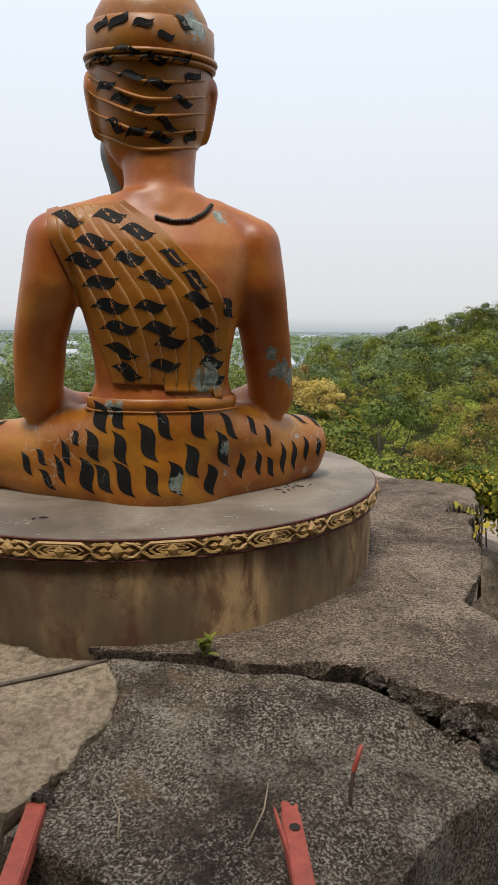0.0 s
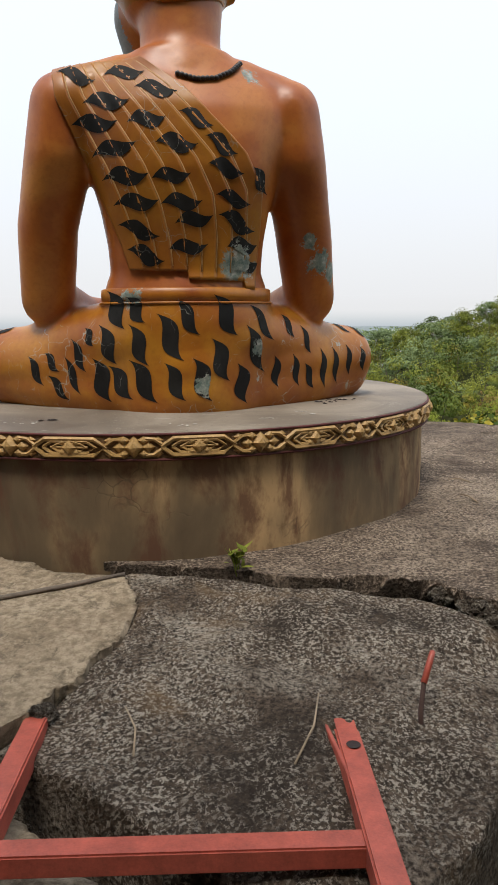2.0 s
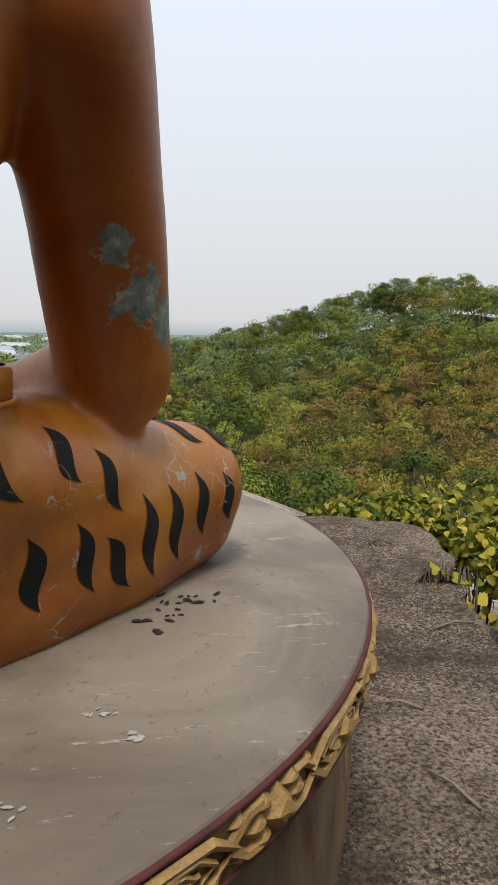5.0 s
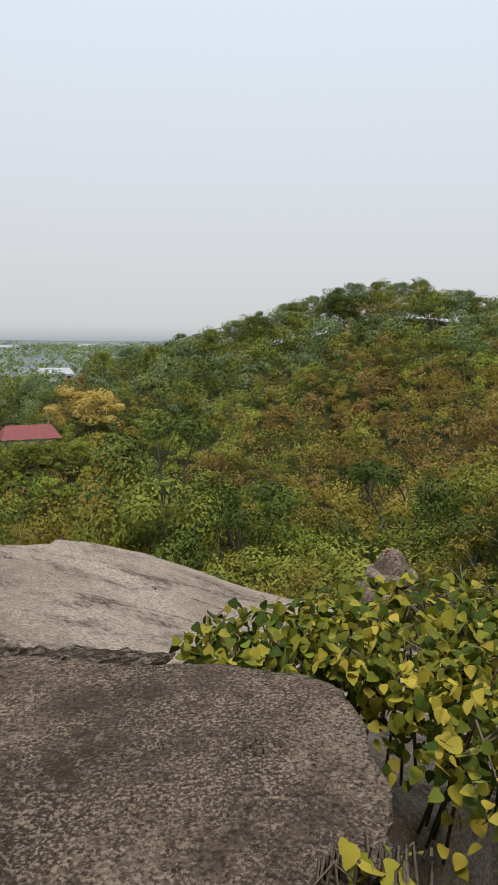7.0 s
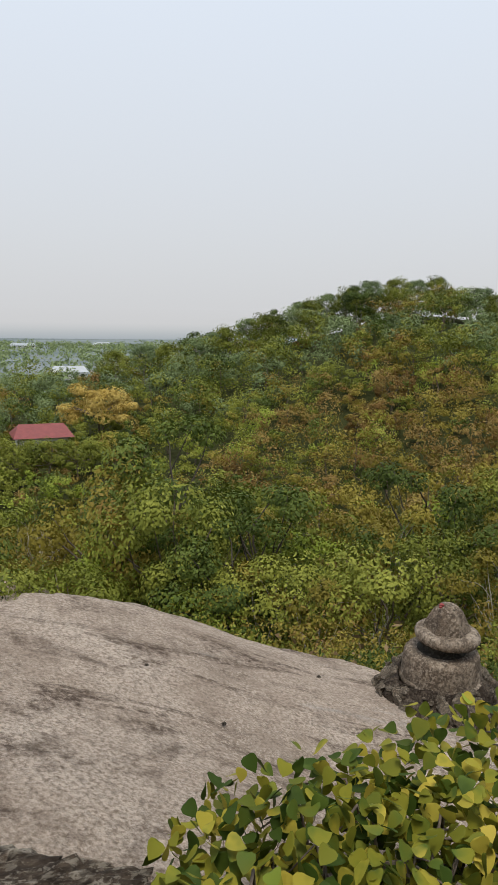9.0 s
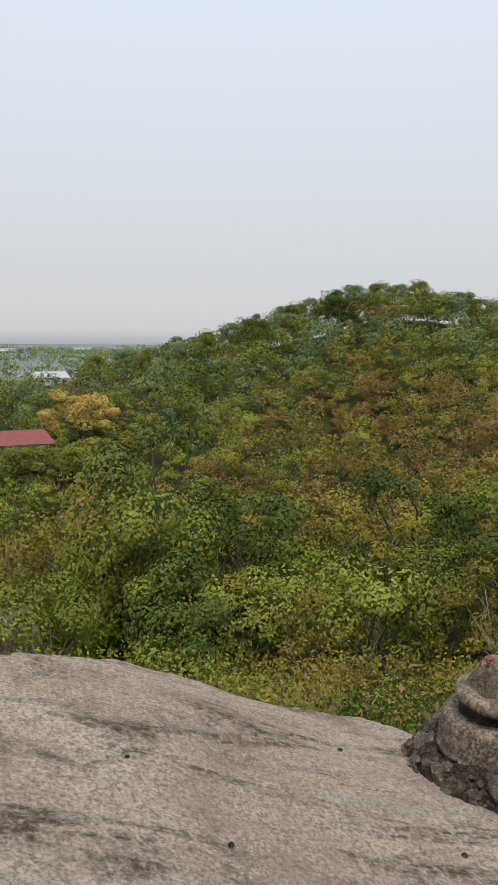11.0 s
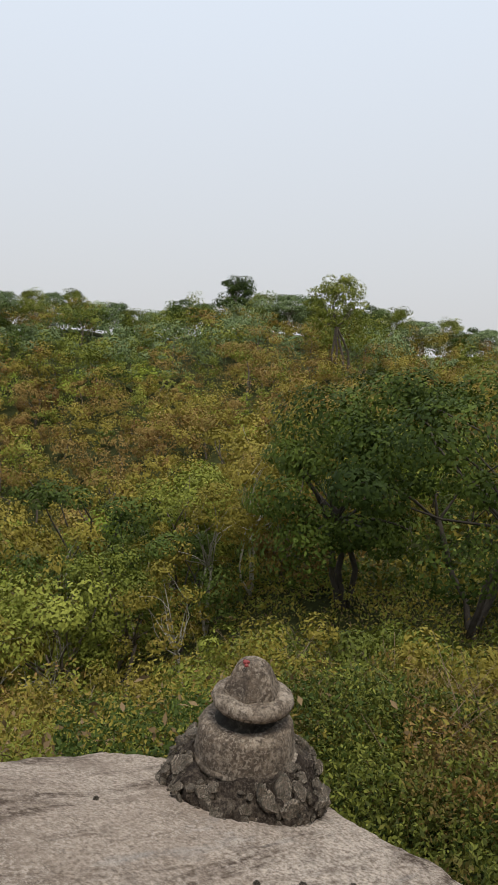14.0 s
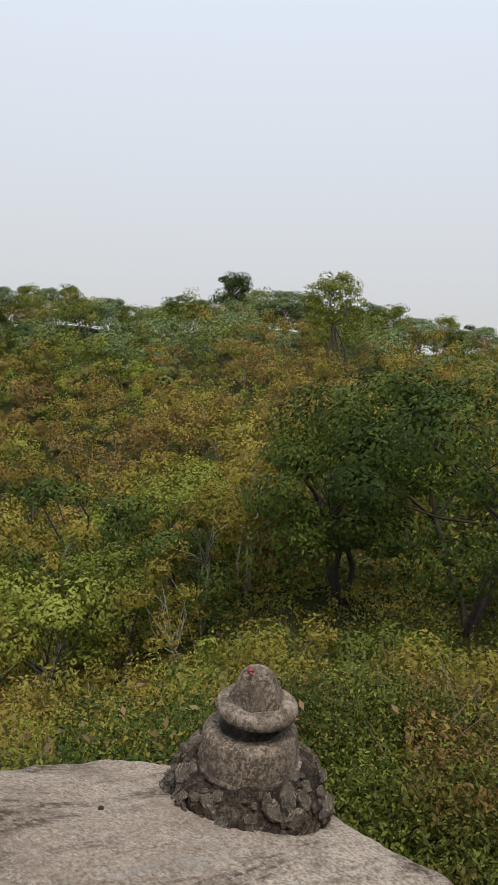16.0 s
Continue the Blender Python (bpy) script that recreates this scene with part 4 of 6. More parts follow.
    head_marks = [(-0.27, 3.29, 0.09, 60), (-0.18, 3.29, 0.15, 45), (-0.05, 3.27, 0.13, 24), (0.17, 3.3, 0.13, -20), (0.07, 3.21, 0.11, 17),
                  (-0.14, 3.13, 0.16, 0), (0.01, 3.09, 0.16, 8), (0.16, 3.11, 0.13, 31), (-0.27, 3.11, 0.14, 0), (-0.11, 3.01, 0.16, 4),
                  (0.03, 2.97, 0.16, 8), (0.23, 3.04, 0.13, 45), (-0.25, 2.98, 0.12, 14), (-0.17, 2.9, 0.13, 6), (-0.05, 2.84, 0.14, 18),
                  (0.17, 2.9, 0.13, 6), (-0.2, 2.77, 0.13, -27), (0.08, 2.77, 0.15, -13), (-0.09, 2.73, 0.14, 27), (0.05, 2.7, 0.15, 8),
                  (0.22, 2.73, 0.11, 66)]
    for x, z, size, lean in head_marks:
        stripe(x, z, size * 1.05, 0.046, math.radians(lean), lift=0.007, bend=0.35)
    # string of beads round the neck
    chain = [(0.01, 2.245), (0.10, 2.22), (0.20, 2.23), (0.28, 2.275), (0.33, 2.33)]
    for i in range(19):
        x, z = curve_at(chain, i / 18)
        p = on_back(x, z, lift=0.012)
        if p is None:
            continue
        vs, fs = lathe([(0.0055, -0.012), (0.0145, -0.005), (0.0145, 0.005), (0.0055, 0.012)], 7)
        add([Vector(q) + p for q in vs], fs, 7)
    me = mesh_of("seated_statue", verts, faces, [SKIN, ROBE, CLOTH, STRIPE, BEARD, SKIN, DRY_PIPING, BEAD], index, True)
    ob = new("seated_statue", me)
    ob.matrix_basis = STAND
    tagged(ob, "seated cement statue painted orange with black tiger stripes", "statue")


DRY_PIPING = plain("piping", (0.42, 0.24, 0.09), 0.5, 0.3, 20)
seated_statue()


# ---- the ladder at the rock's edge ----
def steel_ladder():
    root = new("ladder")
    root.matrix_basis = pose(2.06, 6.56, -0.232, -1.5, 0, 5)
    tagged(root, "red painted steel ladder lying on the rock edge", "ladder")
    for x, y in ((-0.49, -1.42), (0.50, -1.40)):
        part("rail", box_bm((0.075, 3.0, 0.075), pose(x, y, 0.0), 0.006), RED_STEEL, root)
    for i in range(6):
        part("rung", box_bm((0.93, 0.07, 0.06), pose(0.005, -0.53 - 0.47 * i, -0.004), 0.005), RED_STEEL, root)
    part("bracket", box_bm((0.012, 0.36, 0.07), pose(0.452, -0.16, 0.0, 0, 8, 6), 0.002), RED_STEEL, root, "thin red angle iron")
    # flat dark disc on the rail paints the shaded inside of a bolt hole
    hole = bmesh.new()
    bmesh.ops.create_circle(hole, cap_ends=True, radius=0.022, segments=14, matrix=pose(0.505, -0.14, 0.0415))
    part("bolt_hole", hole, BLACK_HOLE, root, "flat dark disc for the shaded bolt hole")


steel_ladder()
v, f = tube([(2.80, 6.60, -0.26), (2.80, 6.62, -0.16), (2.815, 6.66, -0.08), (2.845, 6.71, -0.02)], [0.009, 0.009, 0.008, 0.008], 8)
rod = new("iron_rod", mesh_of("iron_rod", v, f, [plain("rusty_iron", (0.06, 0.03, 0.022), 0.8)], smooth=True))
tagged(rod, "rusty bent iron rod with red-painted tip in rock", "rod")
v, f = tube([(2.813, 6.655, -0.085), (2.845, 6.71, -0.02), (2.852, 6.722, -0.008)], [0.0105, 0.0105, 0.009], 8)
part_mesh("painted_tip", mesh_of("painted_tip", v, f, [RED_STEEL], smooth=True), rod, "red paint")


# ---- the little stupa on its rubble foot ----
def chunk(seed, r):
    """A flat broken stone, its thin side along z."""
    bm = bmesh.new()
    bmesh.ops.create_icosphere(bm, subdivisions=2, radius=r)
    off = Vector((seed * 3.1, seed * 1.7, 0))
    for v in bm.verts:
        d = v.co.normalized()
        k = 1 + 0.45 * noise.noise(d * 1.5 + off) + 0.25 * noise.noise(d * 3.5 + off)
        v.co = Vector((round(v.co.x * k / (r * 0.28)) * r * 0.28 * 0.5 + v.co.x * k * 0.5, v.co.y * k, max(-0.5 * r, min(0.42 * r, v.co.z * k))))
    me = bpy.data.meshes.new("stone")
    bm.to_mesh(me)
    bm.free()
    me.materials.append(RUBBLE)
    return me


FOOT = [(-0.35, 0.47), (-0.10, 0.50), (0.02, 0.475), (0.09, 0.49), (0.17, 0.465), (0.25, 0.42), (0.30, 0.36), (0.34, 0.29)]


def foot_radius(w, z):
    zs, rs = [p[0] for p in FOOT], [p[1] for p in FOOT]
    r = float(np.interp(z, zs, rs))
    lumpy = noise.noise(Vector((math.cos(w) * 2.2, math.sin(w) * 2.2, z * 4.5))) * 0.055
    hollow = -0.06 * math.exp(-((z - 0.04) / 0.05) ** 2) * max(0, noise.noise(Vector((math.cos(w) * 1.5, math.sin(w) * 1.5, 5.0))) + 0.35)
    return r + lumpy + hollow


def small_stupa():
    root = new("small_stupa")
    root.matrix_basis = pose(6.60, 14.86, -1.50, 2, -3, 25)
    tagged(root, "small weathered cement stupa on a foot of rubble", "stupa")
    rows, cols = 46, 150
    verts, faces = [], []
    for i in range(rows):
        z = -0.35 + 0.69 * i / (rows - 1)
        for j in range(cols):
            w = 2 * math.pi * j / cols
            r = foot_radius(w, z)
            p = Vector((r * math.cos(w), r * math.sin(w), z))
            r += 0.034 * noise.noise(p * 13) + 0.026 * noise.noise(p * 28)
            verts.append((r * math.cos(w), r * math.sin(w), z))
    for i in range(rows - 1):
        for j in range(cols):
            faces.append((i * cols + j, i * cols + (j + 1) % cols, (i + 1) * cols + (j + 1) % cols, (i + 1) * cols + j))
    # mortar colour darkened to paint the shade in crevices between stones
    mortar = rock_material("crevice_dark_mortar", (0.022, 0.016, 0.012), (0.07, 0.052, 0.038), (0.20, 0.16, 0.12), (0.03, 0.022, 0.017), (0.018, 0.014, 0.011), 9.0, 55, 0.02, 0.5)
    foot = part_mesh("rubble_foot", mesh_of("rubble_foot", verts, faces, [mortar], smooth=True), root, "mortar full of broken stones, coloured dark for shaded crevices")
    foot.matrix_basis = pose(-0.04, 0, 0, 0, 0, 23) @ Matrix.Diagonal((1.04, 0.98, 1, 1))
    lumps = [chunk(i, 0.055) for i in range(11)]
    rng = random.Random(8)
    for i in range(298):
        z = -0.12 + 0.44 * ((i + 0.5) / 298) ** 0.95
        w = i * 2.39996 + rng.uniform(-0.12, 0.12)
        r = foot_radius(w, z)
        slope = (foot_radius(w, z + 0.02) - foot_radius(w, z - 0.02)) / 0.04
        nrm = Vector((math.cos(w), math.sin(w), -slope)).normalized()
        nrm = (nrm + Vector((rng.gauss(0, 0.28), rng.gauss(0, 0.28), rng.gauss(0, 0.28)))).normalized()
        size = rng.choice((0.4, 0.5, 0.6, 0.7, 0.85, 1.15)) * rng.uniform(0.85, 1.15)
        deep = rng.uniform(-0.006, 0.024)
        m = nrm.to_track_quat("Z", "Y").to_matrix().to_4x4() @ pose(0, 0, 0, 0, 0, rng.uniform(0, 360)) @ Matrix.Diagonal((size, size * rng.uniform(0.5, 0.9), size * rng.uniform(0.7, 1.1), 1))
        ob = part_mesh("stone", lumps[i % 11], foot)
        ob.matrix_basis = Matrix.Translation(Vector((r * math.cos(w), r * math.sin(w), z)) + nrm * deep) @ m
    part_mesh("collar", mesh_of("collar", *lathe([(0.30, 0.28), (0.318, 0.295), (0.312, 0.325), (0.285, 0.34)], 44, 0.03, 5), [CEMENT], smooth=True), root)
    part_mesh("drum", mesh_of("drum", *lathe([(0.312, 0.26), (0.300, 0.35), (0.286, 0.465), (0.281, 0.495), (0.268, 0.515), (0.235, 0.528), (0.17, 0.535)], 44, 0.010, 6), [CEMENT], smooth=True), root)
    # dark colour on the neck paints the shade in the gap below the ring
    part_mesh("neck", mesh_of("neck", *lathe([(0.20, 0.52), (0.160, 0.56), (0.17, 0.67)], 28, 0.02, 7), [ROCK_DARK], smooth=True), root)
    ring = lathe([(0.14, 0.606), (0.195, 0.602), (0.232, 0.616), (0.246, 0.644), (0.236, 0.672), (0.200, 0.690), (0.12, 0.695)], 44, 0.014, 8)
    ring_ob = part_mesh("ring", mesh_of("ring", *ring, [CEMENT], smooth=True), root, "rounded worn cement ring")
    ring_ob.matrix_basis = pose(-0.012, 0.0, 0.01, 3, 2, 0)
    cap = lathe([(0.186, 0.675), (0.184, 0.70), (0.168, 0.735), (0.142, 0.79), (0.108, 0.85), (0.070, 0.885), (0.04, 0.892)], 6, 0.035, 9)
    bm = bmesh.new()
    made = mesh_of("cap", *cap, [])
    bm.from_mesh(made)
    bpy.data.meshes.remove(made)
    bmesh.ops.bevel(bm, geom=bm.edges[:], offset=0.008, segments=2, affect="EDGES")
    part("cap", bm, CEMENT, root, "broken six-sided conical cap").matrix_basis = pose(-0.012, 0, 0, 2, 2, 10)
    for x, y, r in ((0.01, 0.0, 0.020), (-0.03, -0.018, 0.012)):
        dab = lathe([(r, 0.888), (r * 0.9, 0.899), (r * 0.4, 0.903)], 9, 0.25, 10)
        part_mesh("paint_dab", mesh_of("paint_dab", *dab, [plain("red_dab", (0.22, 0.035, 0.03), 0.7)]), root, "remains of red paint").matrix_basis = pose(x - 0.04, y, 0)


small_stupa()


# ---- plants ----
def leaves_at(rng, centres, size, up=0.5, narrow=0.45, spread=0.35, out=None):
    """Four-cornered leaves at the given places, tilted at random, more of them facing the sky."""
    n = len(centres)
    nrm = rng.normal(size=(n, 3)) * (1 - up) + np.array([0, 0, up])
    if out is not None:
        nrm = nrm * 0.55 + out
    nrm /= np.linalg.norm(nrm, axis=1)[:, None] + 1e-9
    a = np.cross(nrm, rng.normal(size=(n, 3)))
    a /= np.linalg.norm(a, axis=1)[:, None] + 1e-9
    b = np.cross(nrm, a)
    s = size * (1 + spread * rng.uniform(-1, 1, n))[:, None]
    droop = np.zeros((n, 3))
    droop[:, 2] = -0.25 * s[:, 0]
    return np.stack([centres - a * s, centres + b * s * narrow, centres + a * s + droop, centres - b * s * narrow], 1)


def crown_places(rng, n, rx, rz, clumps, loose=0.33, flat=0.8, lobes=None):
    """Places for leaves: uneven clumps on a lumpy shell with gaps."""
    w = rng.uniform(0, 2 * np.pi, clumps)
    h = rng.uniform(-0.55, 1.0, clumps)
    r = np.sqrt(np.clip(1 - (h * 0.92) ** 2, 0.05, 1)) * rng.uniform(0.55, 1.05, clumps)
    lump = 1 + 0.25 * np.sin(2 * w + rng.uniform(0, 6)) + 0.15 * np.sin(3 * w + rng.uniform(0, 6))
    c = np.stack([rx * r * lump * np.cos(w), rx * r * lump * np.sin(w), rz * h], 1)
    size = rx * loose * rng.uniform(0.6, 1.25, clumps)
    k = rng.randint(0, clumps, n)
    d = rng.normal(size=(n, 3))
    d /= np.linalg.norm(d, axis=1)[:, None]
    d *= rng.uniform(0.45, 1.0, n)[:, None] ** 0.4
    d[:, 2] = d[:, 2] * flat * 0.75
    face = d / (np.linalg.norm(d, axis=1)[:, None] + 1e-9) * 0.8 + c[k] / np.array([rx, rx, rz]) * 0.45
    return c, c[k] + d * size[k][:, None], face


def bough(rng, a, b, r0, r1, bend=0.15, sides=6):
    a, b = np.array(a, float), np.array(b, float)
    pts, rad = [], []
    off = rng.normal(size=3) * np.linalg.norm(b - a) * bend * 0.5
    for i in range(6):
        t = i / 5
        pts.append(a + (b - a) * t + off * math.sin(math.pi * t) + rng.normal(size=3) * 0.012 * np.linalg.norm(b - a))
        rad.append(r0 + (r1 - r0) * t)
    return tube(pts, rad, sides)


def tree_kind(name, label, category, seed, height, rx, rz, leaf, count, mat, bark, clumps=26, trunk=0.12, stems=1, up=0.5, loose=0.33, group=""):
    """A tree with a forked trunk and a crown of many leaves; its foot is at the origin."""
    rng = np.random.RandomState(seed)
    root = new(name)
    cz = height - rz
    cent, pts, face = crown_places(rng, count, rx, rz, clumps, loose)
    cent[:, 2] += cz
    pts[:, 2] += cz
    wood = []
    for s in range(stems):
        foot = np.array([rng.uniform(-0.35, 0.35), rng.uniform(-0.35, 0.35), 0]) * (stems > 1)
        fork = np.array([rng.uniform(-0.3, 0.3) * rx * (0.3 + 0.5 * (stems > 1)), rng.uniform(-0.3, 0.3) * rx, max(cz - rz * 0.35, height * 0.25)])
        wood.append(bough(rng, foot - (0, 0, 0.4), fork, trunk, trunk * 0.7))
        for k in range(s, min(clumps, 14), stems):
            wood.append(bough(rng, fork, cent[k], trunk * 0.5, trunk * 0.12, 0.3, 5))
    v, f = join(wood)
    part_mesh("trunk", mesh_of("trunk", v, f, [bark], smooth=True), root)
    part_mesh("crown", fast_quads("crown", leaves_at(rng, pts, leaf, up, 0.5, 0.35, face), [mat]), root)
    return tagged(root, label, category, group)


def bare_kind(name, label, seed, height, bark, spread=0.4, r=0.05):
    """A leafless tree of forking branches."""
    rng = np.random.RandomState(seed)
    root = new(name)
    wood = []

    def grow(p, d, length, rad, depth):
        d = d / np.linalg.norm(d)
        q = p + d * length
        wood.append(bough(rng, p, q, rad, rad * 0.62, 0.12, 6 if depth < 2 else 4))
        if depth < 4:
            for _ in range(3 if depth in (0, 1) else 2):
                e = d + rng.normal(size=3) * spread + np.array([0, 0, 0.12])
                grow(p + d * length * rng.uniform(0.65, 1), e, length * rng.uniform(0.55, 0.8), rad * 0.55, depth + 1)

    grow(np.array([0, 0, -0.3]), np.array([0.05, 0.0, 1.0]), height * 0.36, r, 0)
    v, f = join(wood)
    part_mesh("trunk", mesh_of("trunk", v, f, [bark], smooth=True), root)
    return tagged(root, label, "tree")


def spot(bearing, d):
    b = math.radians(bearing)
    x, y = VX + d * math.sin(b), VY + d * math.cos(b)
    return x, y, float(land(x, y))


def put(kind, bearing, d, scale=1.0, turn=0.0, lift=0.0, tall=1.0, first=False):
    x, y, z = spot(bearing, d)
    m = pose(x, y, z + lift, 0, 0, turn) @ Matrix.Diagonal((scale, scale, scale * tall, 1))
    if first:
        kind.matrix_basis = m
        return kind
    return copy_thing(kind, m)


WOOD = "trees of the wooded gully"
SPEC = {
    "green": ("tree", "mid-green broadleaf tree with rounded crown in the gully", 1, 5.8, 2.5, 2.5, LEAF_GREEN, BARK, 0.10, 2, 0.5),
    "fresh": ("tree", "bright fresh-green bushy tree in the gully", 2, 5.2, 2.4, 2.4, LEAF_FRESH, BARK, 0.08, 2, 0.5),
    "deep": ("tree", "dark green broadleaf tree in the gully", 3, 6.6, 2.7, 2.9, LEAF_DEEP, DARK_BARK, 0.12, 2, 0.5),
    "olive": ("tree", "olive-green tree hung with drying creepers", 4, 5.4, 2.6, 2.4, LEAF_OLIVE, BARK, 0.09, 2, 0.35),
    "russet": ("tree", "russet dry-leaved tree on the slope", 5, 4.8, 2.3, 2.0, LEAF_RUSSET, BARK, 0.08, 3, 0.3),
    "thin": ("tree", "slender open tree with sparse yellow-green leaves", 6, 6.2, 1.7, 2.5, LEAF_OLIVE, PALE_BARK, 0.06, 3, 0.4),
}
# finer leaves for those that stand nearer
kinds = {}
for key, (nm, lab, sd, hh, rr, rz_, lm, bk, tk, st, up_) in SPEC.items():
    few = 0.45 if key == "thin" else 1.0
    kinds[key] = tree_kind(nm, lab, "tree", sd, hh, rr, rz_, 0.078, int(6200 * few), lm, bk, 22, tk, st, up_, 0.37, group=WOOD)
    kinds[key + "_far"] = tree_kind(nm, lab, "tree", sd + 40, hh, rr, rz_, 0.128, int(2600 * few), lm, bk, 17, tk, st, up_, 0.40, group=WOOD)
kinds["shrub"] = tree_kind("shrub", "low green shrub on the gully side", "shrub", 7, 2.0, 1.3, 1.0, 0.05, 4200, LEAF_GREEN, BARK, 30, 0.03, 4, 0.45, group="shrubs below the rocks")
kinds["dryshrub"] = tree_kind("shrub", "low yellowing shrub with drying leaves", "shrub", 8, 1.8, 1.2, 0.9, 0.045, 3600, LEAF_OLIVE, DRY, 28, 0.025, 4, 0.35, group="shrubs below the rocks")
# the trees that can be told apart, by bearing from the rocks and distance
used = set()


def place(kind, *a, **k):
    if a[1] > 37 and kind + "_far" in kinds:
        kind += "_far"
    ob = put(kinds[kind], *a, **k, first=kind not in used)
    used.add(kind)
    return ob


for row in (("fresh", 5.2, 32, 1.15, 40), ("fresh", 2.5, 30, 0.8, 130), ("deep", 14.5, 27, 1.15, 10), ("green", 11.5, 28, 1.05, 77), ("green", 18, 27, 1.0, 200), ("deep", 16.5, 30, 1.1, 300),
            ("olive", 1.0, 44, 1.0, 20), ("olive", -1.6, 46, 0.9, 75), ("olive", -3.5, 42, 1.0, 120), ("green", 7.5, 46, 1.1, 60), ("olive", 3.8, 38, 1.0, 250), ("thin", 22.5, 24, 0.95, 30), ("fresh", 21, 31, 1.0, 310),
            ("thin", 29, 30, 1.1, 90), ("green", 33, 26, 0.9, 15), ("thin", 36.5, 23, 0.85, 220), ("fresh", 31, 40, 1.0, 145), ("olive", 26, 44, 1.0, 12), ("thin", 40, 27, 0.95, 350),
            ("green", 38, 33, 1.0, 260), ("thin", 43.5, 29, 1.0, 65), ("olive", 46, 33, 1.1, 190), ("russet", 24.5, 21, 0.7, 15), ("russet", 31.5, 20, 0.62, 100),
            ("shrub", 34, 17, 1.0, 0), ("shrub", 29, 16, 0.9, 50), ("dryshrub", 37, 14.5, 1.0, 0), ("dryshrub", 26, 15, 1.1, 80), ("shrub", 20, 17.5, 1.1, 170),
            ("shrub", 52, 11, 0.85, 30), ("dryshrub", 60, 8.5, 0.75, 120), ("shrub", 65, 11, 1.0, 220), ("shrub", 57, 13, 1.0, 300), ("dryshrub", 47, 10, 0.8, 10), ("shrub", 42, 12, 0.9, 99),
            ("dryshrub", 30, 12, 0.8, 33), ("shrub", 8, 21, 1.3, 60), ("dryshrub", 3, 20, 1.2, 10), ("shrub", -2, 22, 1.3, 310), ("dryshrub", 14, 20, 1.1, 200), ("shrub", 72, 9, 0.9, 45)):
    place(row[0], row[1], row[2], row[3], row[4])

# the rest of the gully wood
rng0 = np.random.RandomState(77)
done = []
for _ in range(1400):
    b, d = rng0.uniform(-14, 67), math.sqrt(rng0.uniform(25 ** 2, 66 ** 2))
    x, y, z = spot(b, d)
    if 47 < b < 68 and d < 36:
        continue
    if any((x - p) ** 2 + (y - q) ** 2 < (1.5 + 0.036 * d) ** 2 for p, q in done):
        continue
    done.append((x, y))
    warm = smooth01((b - 14) / 16) * smooth01((d - 30) / 25)
    names = ["green", "deep", "fresh", "olive", "russet", "thin"]
    odds = np.array([3.0 - 2 * warm, 1.4 - 0.9 * warm, 1.0, 1.2 + 2.6 * warm, 0.35 + 2.2 * warm, 0.9])
    kind = names[rng0.choice(6, p=odds / odds.sum())]
    place(kind, b, d, rng0.choice((0.5, 0.65, 0.8, 1.0, 1.2)) * rng0.uniform(0.9, 1.1), rng0.uniform(0, 360), -0.3, rng0.uniform(0.8, 1.25))
    if len(done) > 210:
        break

# the great dark tree
hero = tree_kind("tree", "large spreading dark green tree above the gully", "tree", 21, 9.3, 6.0, 4.0, 0.085, 40000, LEAF_HERO, DARK_BARK, 64, 0.13, 4, 0.55, 0.25)
put(hero, 60.5, 26.0, 1.0, 35, 0, 1, True)
hero2 = tree_kind("tree", "dark green tree with low boughs beside the gully", "tree", 22, 7.2, 3.2, 3.0, 0.085, 11000, LEAF_HERO, DARK_BARK, 26, 0.14, 3, 0.5, 0.30)
put(hero2, 50.3, 27.0, 1.0, 80, 0, 1, True)

# russet thickets and a dark tree that stand out on the slope
for row in (("russet", 23.6, 108, 1.3, 10), ("russet", 25.0, 111, 1.5, 80), ("russet", 26.3, 115, 1.7, 150), ("russet", 27.5, 118, 1.6, 220), ("russet", 24.6, 104, 1.2, 300), ("russet", 26.6, 107, 1.3, 40), ("russet", 29.3, 121, 1.5, 100),
            ("deep", 33.2, 126, 1.35, 20), ("deep", 34.2, 128, 1.2, 200), ("russet", 43.5, 82, 1.2, 60), ("russet", 45.0, 84, 1.3, 130), ("russet", 46.6, 83, 1.2, 250), ("olive", 48.0, 80, 1.2, 310), ("russet", 14.0, 92, 1.3, 33), ("russet", 16.0, 90, 1.2, 99)):
    place(row[0], row[1], row[2], row[3], row[4])

# leafless and yellow trees
bare = bare_kind("bare_tree", "pale leafless tree with forked branches", 4, 5.6, PALE_BARK, 0.42, 0.06)
put(bare, 27.0, 23.5, 1.15, 20, 0, 1, True)
for b, d, s, t in ((-1.5, 40, 1.3, 200), (33.5, 19.5, 0.55, 60), (38.5, 18.5, 0.5, 130), (23, 60, 1.2, 90), (36, 34, 1.0, 300), (9.2, 62, 1.3, 10), (52, 40, 1.5, 75)):
    put(bare, b, d, s, t)
yellow = tree_kind("tree", "golden yellow flowering tree beside the red-roofed hall", "tree", 31, 10.5, 5.5, 4.2, 0.24, 8000, LEAF_YELLOW, BARK, 46, 0.25, 2, 0.4, 0.3)
put(yellow, 3.4, 128, 1.0, 0, -0.2, 1, True)
tall = tree_kind("tree", "tall open-crowned tree standing above the hillside", "tree", 33, 16.8, 3.8, 5.6, 0.19, 6500, LEAF_GREEN, BARK, 80, 0.22, 4, 0.4, 0.34)
put(tall, 49.3, 118, 1.0, 0, 0, 1, True)
lone = tree_kind("tree", "dense round-headed green tree on the ridge", "tree", 34, 11, 3.3, 4.0, 0.22, 6500, LEAF_DEEP, BARK, 34, 0.22, 1, 0.4, 0.55)
